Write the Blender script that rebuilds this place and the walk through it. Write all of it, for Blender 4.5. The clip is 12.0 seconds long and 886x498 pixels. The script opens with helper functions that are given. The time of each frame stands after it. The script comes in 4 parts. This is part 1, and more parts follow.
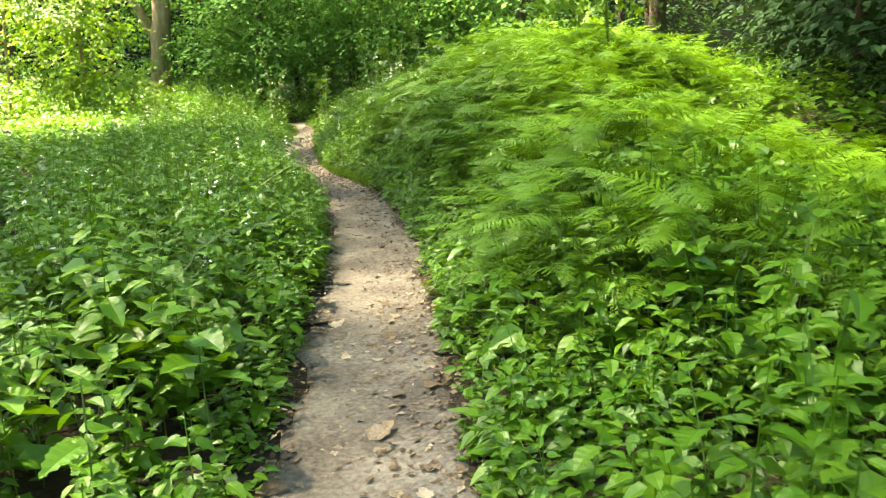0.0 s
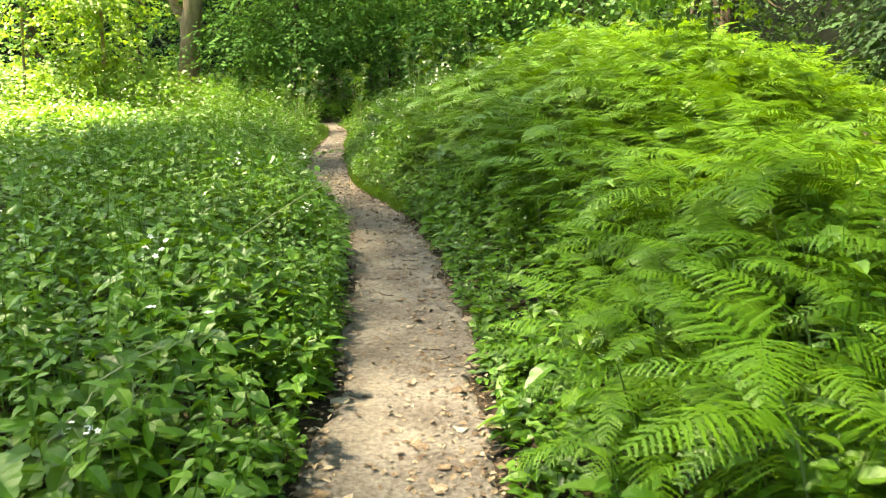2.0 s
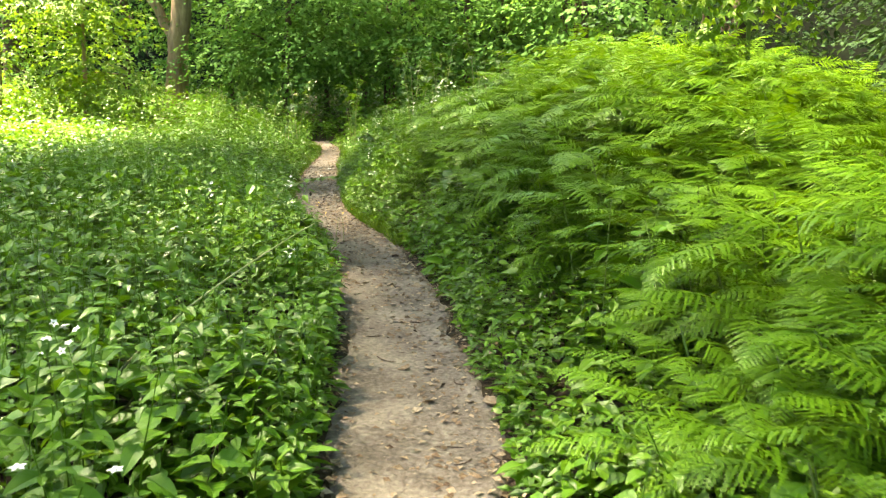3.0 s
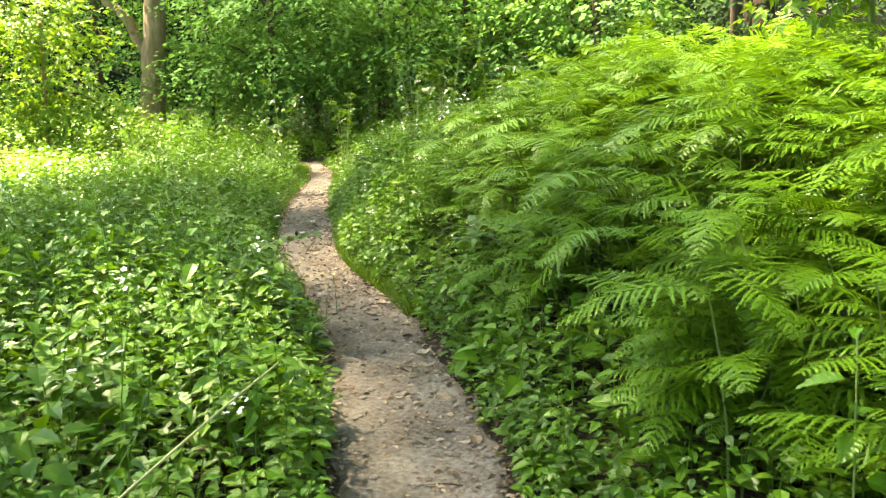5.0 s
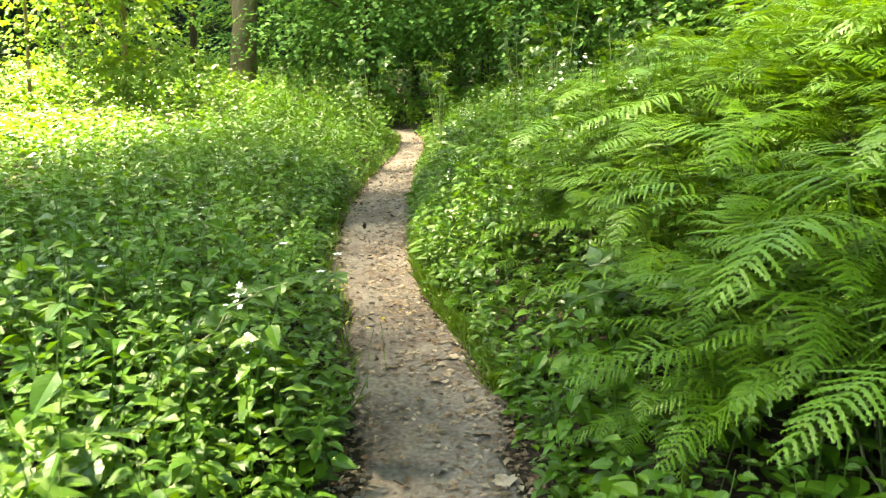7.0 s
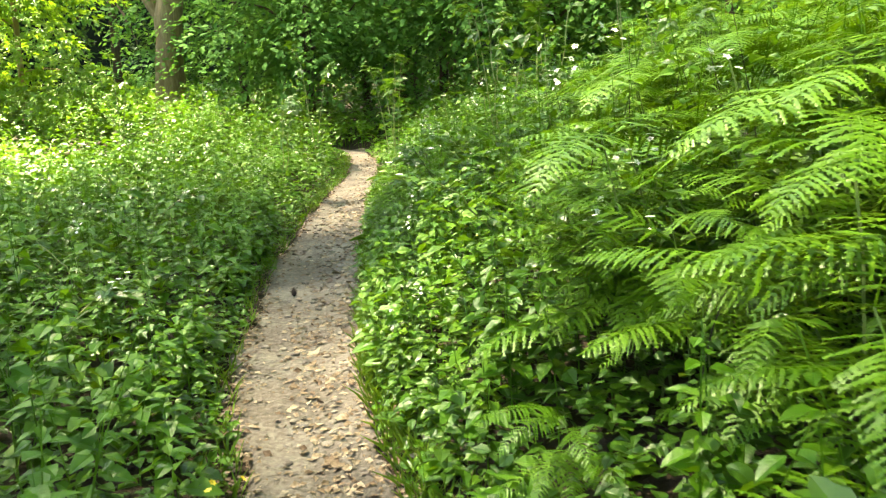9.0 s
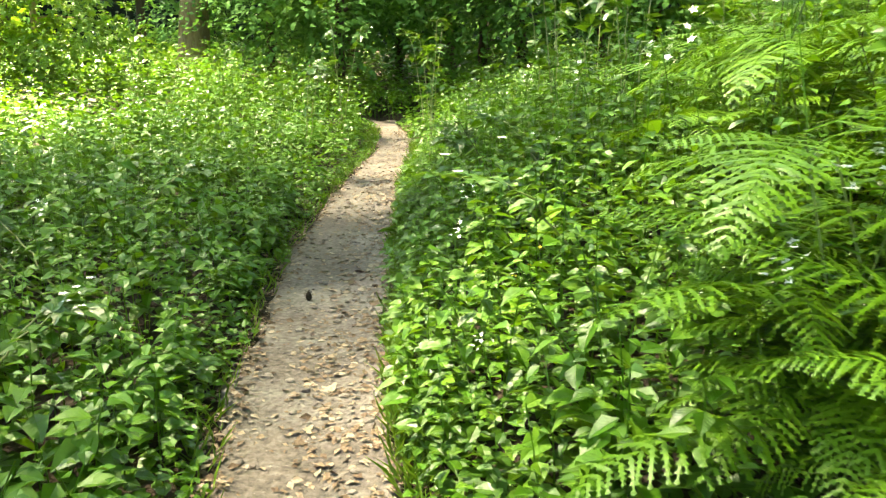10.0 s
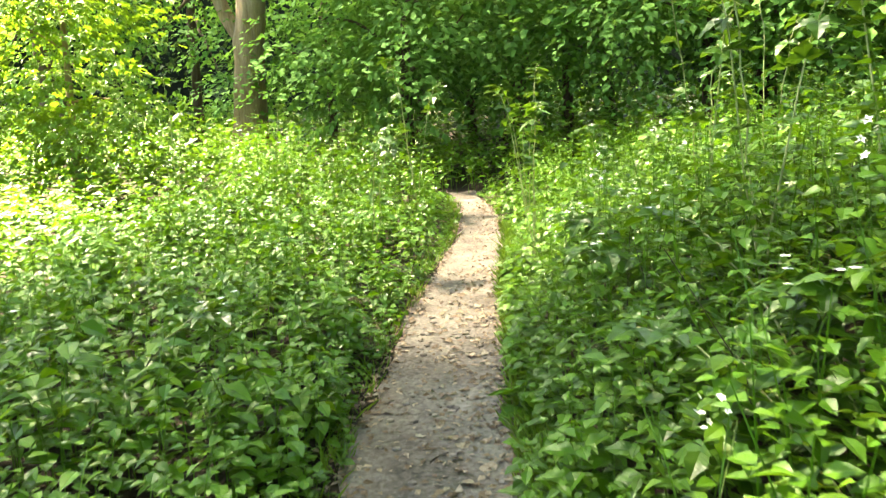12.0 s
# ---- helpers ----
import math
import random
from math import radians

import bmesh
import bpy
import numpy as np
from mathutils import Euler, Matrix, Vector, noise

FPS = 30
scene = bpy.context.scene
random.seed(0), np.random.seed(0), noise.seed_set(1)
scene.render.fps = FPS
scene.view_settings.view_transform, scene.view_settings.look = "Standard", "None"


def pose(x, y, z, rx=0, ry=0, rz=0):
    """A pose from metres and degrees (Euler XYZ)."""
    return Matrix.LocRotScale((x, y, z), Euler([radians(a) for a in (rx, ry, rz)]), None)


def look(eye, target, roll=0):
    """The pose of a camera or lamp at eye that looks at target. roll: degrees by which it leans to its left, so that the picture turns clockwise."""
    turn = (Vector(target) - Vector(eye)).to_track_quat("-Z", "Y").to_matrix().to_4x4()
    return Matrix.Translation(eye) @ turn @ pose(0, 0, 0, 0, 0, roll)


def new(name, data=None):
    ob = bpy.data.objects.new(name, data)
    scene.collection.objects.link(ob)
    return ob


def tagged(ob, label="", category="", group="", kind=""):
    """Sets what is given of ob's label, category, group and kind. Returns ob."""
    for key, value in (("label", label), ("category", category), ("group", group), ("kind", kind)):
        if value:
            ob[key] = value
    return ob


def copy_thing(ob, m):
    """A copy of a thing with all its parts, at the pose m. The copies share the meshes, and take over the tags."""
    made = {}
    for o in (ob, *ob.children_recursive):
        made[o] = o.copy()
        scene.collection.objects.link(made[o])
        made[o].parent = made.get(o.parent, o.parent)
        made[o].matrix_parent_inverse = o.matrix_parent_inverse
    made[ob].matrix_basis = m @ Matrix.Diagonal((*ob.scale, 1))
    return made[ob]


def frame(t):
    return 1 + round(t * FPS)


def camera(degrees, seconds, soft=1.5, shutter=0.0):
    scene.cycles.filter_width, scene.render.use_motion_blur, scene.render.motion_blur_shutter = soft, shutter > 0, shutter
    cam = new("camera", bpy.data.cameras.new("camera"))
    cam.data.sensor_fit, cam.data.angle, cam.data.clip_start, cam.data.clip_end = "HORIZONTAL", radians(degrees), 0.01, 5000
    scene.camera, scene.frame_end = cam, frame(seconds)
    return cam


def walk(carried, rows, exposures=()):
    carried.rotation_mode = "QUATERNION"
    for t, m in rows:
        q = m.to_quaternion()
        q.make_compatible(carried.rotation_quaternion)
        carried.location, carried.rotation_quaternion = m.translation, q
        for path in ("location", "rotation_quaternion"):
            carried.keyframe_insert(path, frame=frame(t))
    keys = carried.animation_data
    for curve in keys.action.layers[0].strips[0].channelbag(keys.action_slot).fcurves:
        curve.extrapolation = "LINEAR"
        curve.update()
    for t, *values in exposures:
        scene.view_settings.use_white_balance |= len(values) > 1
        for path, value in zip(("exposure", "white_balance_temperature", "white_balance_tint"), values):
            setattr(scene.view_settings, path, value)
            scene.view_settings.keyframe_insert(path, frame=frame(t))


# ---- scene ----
cam = camera(57.4, 12.0, soft=1.3, shutter=0.2)
PATH = [
    (0, (-0.062, 0.319, 1.398), (-0.07, 2.28, 1.006), -2.8),
    (0.5, (-0.111, 0.836, 1.361), (-0.132, 2.795, 0.96), 1.2),
    (1, (-0.102, 1.397, 1.39), (-0.136, 3.359, 1.004), -1.5),
    (1.5, (-0.153, 1.865, 1.444), (-0.247, 3.831, 1.087), -1.1),
    (2, (-0.257, 2.381, 1.478), (-0.341, 4.341, 1.089), -0.2),
    (2.5, (-0.296, 2.91, 1.488), (-0.381, 4.881, 1.159), 0.1),
    (3, (-0.417, 3.425, 1.5), (-0.484, 5.393, 1.15), 0.1),
    (3.2, (-0.465, 3.631, 1.527), (-0.528, 5.6, 1.182), 0.1),
    (4.8, (-0.711, 5.304, 1.575), (-0.758, 7.275, 1.239), -1.9),
    (5, (-0.689, 5.484, 1.604), (-0.749, 7.456, 1.273), -1.9),
    (5.5, (-0.652, 6.026, 1.591), (-0.717, 8.0, 1.281), -1.9),
    (6, (-0.67, 6.509, 1.618), (-0.733, 8.477, 1.269), -1.0),
    (6.5, (-0.675, 7.02, 1.639), (-0.851, 8.97, 1.234), 0.5),
    (7, (-0.757, 7.572, 1.635), (-1.067, 9.504, 1.222), -0.6),
    (7.2, (-0.747, 7.782, 1.649), (-1.043, 9.716, 1.237), -0.5),
    (8.8, (-1.074, 9.712, 1.466), (-1.298, 11.657, 1.062), -2.8),
    (9, (-1.109, 9.907, 1.53), (-1.329, 11.858, 1.149), -3.0),
    (9.5, (-1.293, 10.378, 1.524), (-1.556, 12.321, 1.13), 1.9),
    (10, (-1.387, 10.914, 1.516), (-1.656, 12.846, 1.071), 0.0),
    (10.5, (-1.517, 11.357, 1.565), (-1.931, 13.257, 1.097), -1.6),
    (11, (-1.716, 11.885, 1.617), (-2.175, 13.777, 1.162), -1.1),
    (11.5, (-1.866, 12.446, 1.603), (-2.314, 14.349, 1.18), -2.5),
    (12, (-1.999, 12.98, 1.606), (-2.441, 14.906, 1.298), -3.7),
]
EXPOSURE, KELVIN, TINT = 4.2, 8000, 14
walk(cam, [(t, look(eye, target, roll)) for t, eye, target, roll in PATH], [(0, EXPOSURE - 0.15, KELVIN + 300, TINT - 6), (2.5, EXPOSURE - 0.22, KELVIN + 400, TINT - 3), (5, EXPOSURE + 0.1, KELVIN + 400, TINT), (9, EXPOSURE, KELVIN + 100, TINT - 6), (10.5, EXPOSURE + 0.02, KELVIN, TINT - 4), (12, EXPOSURE + 0.3, KELVIN, TINT)])


# ---- world and sun ----
SUN = Vector((-0.45, 0.15, 0.88)).normalized()
world = bpy.data.worlds.new("sky")
scene.world = world
world.use_nodes = True
wn = world.node_tree.nodes
sky = wn.new("ShaderNodeTexSky")
sky.sky_type, sky.sun_disc = "NISHITA", False
sky.sun_elevation = math.asin(SUN.z)
sky.sun_rotation = math.atan2(SUN.x, SUN.y)
wn["Background"].inputs["Strength"].default_value = 0.075
world.node_tree.links.new(sky.outputs["Color"], wn["Background"].inputs["Color"])
sun = new("sun", bpy.data.lights.new("sun", "SUN"))
sun.data.energy, sun.data.angle, sun.data.color = 5.0, radians(4.5), (1.0, 0.93, 0.8)
sun.matrix_world = look(SUN * 40, (0, 0, 0))


# ---- materials ----
def material(name):
    m = bpy.data.materials.new(name)
    m.use_nodes = True
    return m, m.node_tree.nodes, m.node_tree.links, m.node_tree.nodes["Principled BSDF"]


def ramp(nodes, stops):
    r = nodes.new("ShaderNodeValToRGB")
    while len(r.color_ramp.elements) < len(stops):
        r.color_ramp.elements.new(0.5)
    for e, (p, c) in zip(r.color_ramp.elements, stops):
        e.position, e.color = p, (*c, 1)
    return r


def noise_node(nodes, links, scale, detail=4, source="Object"):
    tc = nodes.new("ShaderNodeTexCoord") if source != "World" else nodes.new("ShaderNodeNewGeometry")
    n = nodes.new("ShaderNodeTexNoise")
    n.inputs["Scale"].default_value, n.inputs["Detail"].default_value = scale, detail
    links.new(tc.outputs["Position" if source == "World" else source], n.inputs["Vector"])
    return n


def math_node(nodes, links, op, a, b):
    n = nodes.new("ShaderNodeMath")
    n.operation = op
    for i, v in enumerate((a, b)):
        if isinstance(v, (int, float)):
            n.inputs[i].default_value = v
        else:
            links.new(v, n.inputs[i])
    return n.outputs[0]


def leaf_material(name, dark, mid, light, through_colour, rough=0.42, thin=0.27, gloss=0.33):
    """A leaf: colour varies by leaf, by plant and by patch of ground; veins stand in relief where a blade is mapped; light shines through it."""
    m, nodes, links, p = material(name)
    geo = nodes.new("ShaderNodeNewGeometry")
    info = nodes.new("ShaderNodeObjectInfo")
    patch = noise_node(nodes, links, 0.7, 2, "World")
    grain = noise_node(nodes, links, 45, 3, "World")
    a = math_node(nodes, links, "MULTIPLY", geo.outputs["Random Per Island"], 0.45)
    b = math_node(nodes, links, "MULTIPLY", info.outputs["Random"], 0.2)
    c = math_node(nodes, links, "MULTIPLY", patch.outputs["Fac"], 0.5)
    d = math_node(nodes, links, "MULTIPLY", grain.outputs["Fac"], 0.25)
    v = math_node(nodes, links, "ADD", math_node(nodes, links, "ADD", a, b), math_node(nodes, links, "ADD", c, d))
    v = math_node(nodes, links, "SUBTRACT", v, 0.18)
    r = ramp(nodes, [(0.05, dark), (0.5, mid), (0.95, light)])
    links.new(v, r.inputs["Fac"])
    links.new(r.outputs["Color"], p.inputs["Base Color"])
    p.inputs["Roughness"].default_value = rough
    p.inputs["Specular IOR Level"].default_value = gloss
    bump = nodes.new("ShaderNodeBump")
    bump.inputs["Strength"].default_value, bump.inputs["Distance"].default_value = 0.5, 0.004
    blade = nodes.new("ShaderNodeAttribute")
    blade.attribute_name = "blade"
    at = nodes.new("ShaderNodeSeparateXYZ")
    links.new(blade.outputs["Vector"], at.inputs[0])
    across = math_node(nodes, links, "ABSOLUTE", math_node(nodes, links, "SUBTRACT", at.outputs["X"], 10.0), 0.0)
    along = math_node(nodes, links, "SUBTRACT", at.outputs["Y"], math_node(nodes, links, "MULTIPLY", across, 0.9))
    rib = math_node(nodes, links, "SINE", math_node(nodes, links, "MULTIPLY", along, 46.0), 0.0)
    spine = math_node(nodes, links, "MAXIMUM", math_node(nodes, links, "SUBTRACT", 1.0, math_node(nodes, links, "MULTIPLY", across, 26.0)), 0.0)
    relief = math_node(nodes, links, "SUBTRACT", math_node(nodes, links, "MULTIPLY", rib, 0.07), math_node(nodes, links, "MULTIPLY", spine, 0.2))
    links.new(math_node(nodes, links, "ADD", grain.outputs["Fac"], relief), bump.inputs["Height"])
    links.new(bump.outputs["Normal"], p.inputs["Normal"])
    tr = nodes.new("ShaderNodeBsdfTranslucent")
    mixc = nodes.new("ShaderNodeMix")
    mixc.data_type, mixc.blend_type = "RGBA", "MIX"
    mixc.inputs["Factor"].default_value = 0.6
    links.new(r.outputs["Color"], mixc.inputs["A"])
    mixc.inputs["B"].default_value = (*through_colour, 1)
    links.new(mixc.outputs["Result"], tr.inputs["Color"])
    mix = nodes.new("ShaderNodeMixShader")
    mix.inputs["Fac"].default_value = thin
    links.new(p.outputs[0], mix.inputs[1])
    links.new(tr.outputs[0], mix.inputs[2])
    links.new(mix.outputs[0], nodes["Material Output"].inputs["Surface"])
    return m


def rough_material(name, stops, scales=(3, 40), rough=0.9, bump=0.6, depth=0.02, per_object=0.25, stretch=None):
    """Earth, bark, stone, dry leaf: two scales of noise in colour and relief."""
    m, nodes, links, p = material(name)
    big = noise_node(nodes, links, scales[0], 5, "World")
    fine = noise_node(nodes, links, scales[1], 6, "World")
    if stretch:
        for n in (big, fine):
            mp = nodes.new("ShaderNodeMapping")
            mp.inputs["Scale"].default_value = stretch
            links.new(n.inputs["Vector"].links[0].from_socket, mp.inputs["Vector"])
            links.new(mp.outputs[0], n.inputs["Vector"])
    info = nodes.new("ShaderNodeObjectInfo")
    geo = nodes.new("ShaderNodeNewGeometry")
    v = math_node(nodes, links, "ADD", math_node(nodes, links, "MULTIPLY", big.outputs["Fac"], 0.55), math_node(nodes, links, "MULTIPLY", fine.outputs["Fac"], 0.45))
    if per_object:
        o = math_node(nodes, links, "ADD", info.outputs["Random"], geo.outputs["Random Per Island"])
        o = math_node(nodes, links, "MULTIPLY", math_node(nodes, links, "SUBTRACT", o, 1.0), per_object)
        v = math_node(nodes, links, "ADD", v, o)
    r = ramp(nodes, stops)
    links.new(v, r.inputs["Fac"])
    links.new(r.outputs["Color"], p.inputs["Base Color"])
    p.inputs["Roughness"].default_value = rough
    p.inputs["Specular IOR Level"].default_value = 0.25
    b = nodes.new("ShaderNodeBump")
    b.inputs["Strength"].default_value, b.inputs["Distance"].default_value = bump, depth
    links.new(v, b.inputs["Height"])
    links.new(b.outputs["Normal"], p.inputs["Normal"])
    return m


HERB = leaf_material("herb_leaf", (0.022, 0.075, 0.006), (0.058, 0.165, 0.008), (0.12, 0.24, 0.016), (0.16, 0.33, 0.008), rough=0.42)
FERN = leaf_material("fern_leaf", (0.046, 0.13, 0.006), (0.088, 0.21, 0.008), (0.13, 0.26, 0.014), (0.19, 0.35, 0.008), rough=0.42)
BRAMBLE = leaf_material("bramble_leaf", (0.02, 0.06, 0.008), (0.044, 0.115, 0.01), (0.09, 0.175, 0.018), (0.13, 0.26, 0.01), rough=0.38)
GRASS = leaf_material("grass_blade", (0.05, 0.115, 0.008), (0.1, 0.2, 0.012), (0.18, 0.26, 0.03), (0.2, 0.31, 0.02), rough=0.5)
TREE_LEAF = leaf_material("tree_leaf", (0.03, 0.09, 0.012), (0.068, 0.17, 0.02), (0.105, 0.22, 0.026), (0.12, 0.27, 0.015))
# very dark leaf: the deep shade of the wood is put into its colour
DARKENED_LEAF = leaf_material("darkened_leaf", (0.012, 0.034, 0.012), (0.022, 0.058, 0.018), (0.04, 0.09, 0.026), (0.06, 0.12, 0.02), rough=0.7, thin=0.2, gloss=0.12)
SHADE_LEAF = leaf_material("shade_leaf", (0.045, 0.125, 0.03), (0.085, 0.205, 0.045), (0.125, 0.265, 0.06), (0.15, 0.32, 0.035), rough=0.65, thin=0.36, gloss=0.06)
MAPLE = leaf_material("maple_leaf", (0.07, 0.15, 0.01), (0.115, 0.225, 0.015), (0.165, 0.29, 0.025), (0.225, 0.37, 0.02))
STEM = rough_material("green_stem", [(0.2, (0.05, 0.1, 0.02)), (0.8, (0.14, 0.2, 0.05))], (6, 60), 0.6, 0.3, 0.002)
CANE = rough_material("bramble_cane", [(0.2, (0.16, 0.2, 0.07)), (0.8, (0.34, 0.36, 0.16))], (6, 60), 0.6, 0.3, 0.002)
DIRT = rough_material("trodden_earth", [(0.32, (0.045, 0.037, 0.029)), (0.45, (0.098, 0.084, 0.066)), (0.57, (0.158, 0.14, 0.113)), (0.72, (0.25, 0.225, 0.186))], (2.2, 38), 0.92, 0.8, 0.03, 0)
SOIL = rough_material("leaf_mould", [(0.25, (0.01, 0.007, 0.004)), (0.5, (0.026, 0.018, 0.009)), (0.75, (0.055, 0.04, 0.02))], (1.5, 30), 0.95, 1.0, 0.05, 0)
STONE = rough_material("pebble_stone", [(0.2, (0.07, 0.056, 0.044)), (0.5, (0.14, 0.12, 0.096)), (0.8, (0.25, 0.22, 0.18))], (20, 160), 0.85, 0.5, 0.004, 0.3)
LITTER = rough_material("dry_leaf", [(0.15, (0.055, 0.032, 0.017)), (0.45, (0.15, 0.105, 0.062)), (0.62, (0.25, 0.2, 0.135)), (0.85, (0.38, 0.33, 0.24))], (12, 90), 0.8, 0.5, 0.004, 0.4)
BARK = rough_material("bark", [(0.25, (0.06, 0.04, 0.025)), (0.5, (0.2, 0.14, 0.085)), (0.75, (0.34, 0.26, 0.17))], (5, 28), 0.9, 1.0, 0.04, 0.1, (1, 1, 0.18))
DARK_BARK = rough_material("dark_bark", [(0.25, (0.025, 0.018, 0.012)), (0.55, (0.07, 0.05, 0.034)), (0.8, (0.12, 0.09, 0.06))], (5, 28), 0.9, 1.0, 0.04, 0.1, (1, 1, 0.18))
CONE = rough_material("dark_cone", [(0.2, (0.02, 0.014, 0.01)), (0.8, (0.07, 0.05, 0.035))], (30, 120), 0.85, 0.5, 0.004)
# near-black greens paint the wood's deep shade into the backdrop
FAR = rough_material("shaded_distant_woods", [(0.3, (0.002, 0.004, 0.0015)), (0.5, (0.005, 0.01, 0.003)), (0.7, (0.012, 0.024, 0.007))], (0.5, 4), 0.95, 0.2, 0.1, 0)
WHITE = material("white_petal")[0]
WHITE.node_tree.nodes["Principled BSDF"].inputs["Base Color"].default_value = (0.8, 0.78, 0.66, 1)
YELLOW = material("yellow_petal")[0]
YELLOW.node_tree.nodes["Principled BSDF"].inputs["Base Color"].default_value = (0.75, 0.55, 0.03, 1)

# ---- lie of the land ----
_py = (-40, -10, -3, 0, 2.9, 4.7, 7, 9, 10, 11, 12.3, 13.6, 15, 16.4, 18, 19.4, 21.5, 23.3, 25, 27, 31, 60)
_px = (0.4, 0, -0.2, -0.3, -0.36, -0.5, -0.66, -0.95, -1.15, -1.37, -1.8, -2.3, -2.6, -2.88, -3.13, -3.33, -3.53, -3.88, -4.4, -5.1, -6, -10)
_ys = np.arange(-40, 60.01, 0.1)
_xs = np.interp(_ys, _py, _px)
_k = np.exp(-np.linspace(-2, 2, 15) ** 2)
_xs[7:-7] = np.convolve(_xs, _k / _k.sum(), "valid")


def trail_x(y):
    return np.interp(y, _ys, _xs)


def trail_half(y):
    return np.interp(y, (-5, 3, 5.6, 8.2, 10.2, 12, 12.5, 13.5, 16, 18, 21, 24), (0.36, 0.36, 0.355, 0.36, 0.345, 0.335, 0.3, 0.32, 0.37, 0.345, 0.27, 0.2))


def wave(x, y, s, k):
    return np.sin(x * s + k) * np.cos(y * s * 0.9 + 1.7 * k) * 0.6 + np.sin((x + y) * s * 1.9 + 2.3 * k) * 0.4


def level(y):
    y = np.asarray(y, float)
    return 0.03 + 0.0165 * np.clip(y - 6, 0, None) + np.where(y < 24, 0.002 * np.clip(y - 15, 0, None) ** 2, 0.162 + 0.036 * (np.clip(y, 24, 60) - 24))


def land(x, y):
    """Height of the ground without the trodden hollow."""
    x, y = np.asarray(x, float), np.asarray(y, float)
    d = x - trail_x(y)
    k = np.interp(y, (0, 6, 8, 11, 14, 17, 20, 26, 50), (0.08, 0.1, 0.13, 0.28, 0.28, 0.23, 0.13, 0.07, 0.05))
    w = np.interp(y, (0, 8, 10, 12, 14), (1.8, 2.0, 2.4, 3.8, 4.1))
    right = np.minimum(np.clip(d - 0.35, 0, None), w) * k - np.clip(d - w - 0.4, 0, 2.4) * 0.95 * k
    left = np.clip(-d - 0.35, 0, 14) * 0.04
    return level(y) + right + left + 0.035 * wave(x, y, 1.3, 0.5) * np.clip((np.abs(d) - 0.4) * 2, 0, 1)


def mesh_tris(name, V, T, mat, smooth=False):
    me = bpy.data.meshes.new(name)
    V, T = np.asarray(V, np.float32), np.asarray(T, np.int32)
    V, B = V[:, :3], V[:, 3:]
    me.vertices.add(len(V))
    me.vertices.foreach_set("co", V.ravel())
    me.loops.add(T.size)
    me.loops.foreach_set("vertex_index", T.ravel())
    me.polygons.add(len(T))
    me.polygons.foreach_set("loop_start", np.arange(0, T.size, 3, dtype=np.int32))
    me.polygons.foreach_set("use_smooth", np.full(len(T), smooth))
    me.update(calc_edges=True)
    if B.shape[1] == 3:
        me.attributes.new("blade", "FLOAT_VECTOR", "POINT").data.foreach_set("vector", np.ascontiguousarray(B).ravel())
    me.materials.append(mat)
    return me


def grid_tris(nx, ny):
    i, j = np.meshgrid(np.arange(nx - 1), np.arange(ny - 1), indexing="ij")
    a = (i * ny + j).ravel()
    return np.concatenate([np.stack([a, a + ny, a + ny + 1], 1), np.stack([a, a + ny + 1, a + 1], 1)])


def sheet(name, xs, ys, height, mat):
    X, Y = np.meshgrid(xs, ys, indexing="ij")
    return mesh_tris(name, np.stack([X, Y, height(X, Y)], -1).reshape(-1, 3), grid_tris(len(xs), len(ys)), mat, True)


def hollowed(x, y):
    d = np.abs(x - trail_x(y)) / trail_half(y)
    far = np.clip((np.hypot(x, y - 12) - 45) / 60, 0, 1)
    return (land(x, y) - 0.05 * np.clip(2.0 - 1.6 * d, 0, 1)) * (1 - far)


gx = np.concatenate([np.linspace(-300, -22, 12), np.arange(-20, 16, 0.22), np.linspace(17, 300, 12)])
gy = np.concatenate([np.linspace(-300, -12, 12), np.arange(-10, 34, 0.22), np.linspace(36, 300, 14)])
tagged(new("ground", sheet("ground", gx, gy, hollowed, SOIL)), "dark woodland soil covered in leaf mould", "ground", kind="structure")

# the trodden trail
ty, tu = np.arange(-8, 25.2, 0.05), np.linspace(-1, 1, 25)
U, Y = np.meshgrid(tu, ty, indexing="ij")
edge = trail_half(Y) * (1.1 + 0.2 * wave(U * 0 + np.sign(U) * 9, Y, 3.1, 1.1) + 0.1 * wave(U * 0 + np.sign(U) * 4, Y, 9.0, 2.2))
X = trail_x(Y) + U * edge
Z = land(X, Y) + 0.018 * (U * U - 0.5) + 0.008 * wave(X, Y, 6, 1) + 0.005 * wave(X, Y, 19, 2) + 0.003 * wave(X, Y, 47, 3) - 0.05 * np.clip((np.abs(U) - 0.88) / 0.12, 0, 1)
tagged(new("trail", mesh_tris("trail", np.stack([X, Y, Z], -1).reshape(-1, 3), grid_tris(25, len(ty)), DIRT, True)),
       "narrow trodden footpath of dry pale brown earth", "footpath", kind="structure")


def path_top(x, y):
    u = (x - trail_x(y)) / (trail_half(y) * 1.12)
    return land(x, y) + 0.018 * (u * u - 0.5) + 0.008 * wave(x, y, 6, 1) + 0.005 * wave(x, y, 19, 2)


# ---- leaves and their placing ----
def leaf_low(width=0.36):
    return (np.array([(0, 0, 0), (width, 0.42, 0.07), (0, 1, -0.1), (-width, 0.42, 0.07), (0, 0.45, 0.0)], float),
            np.array([(0, 1, 4), (1, 2, 4), (2, 3, 4), (3, 0, 4)]))


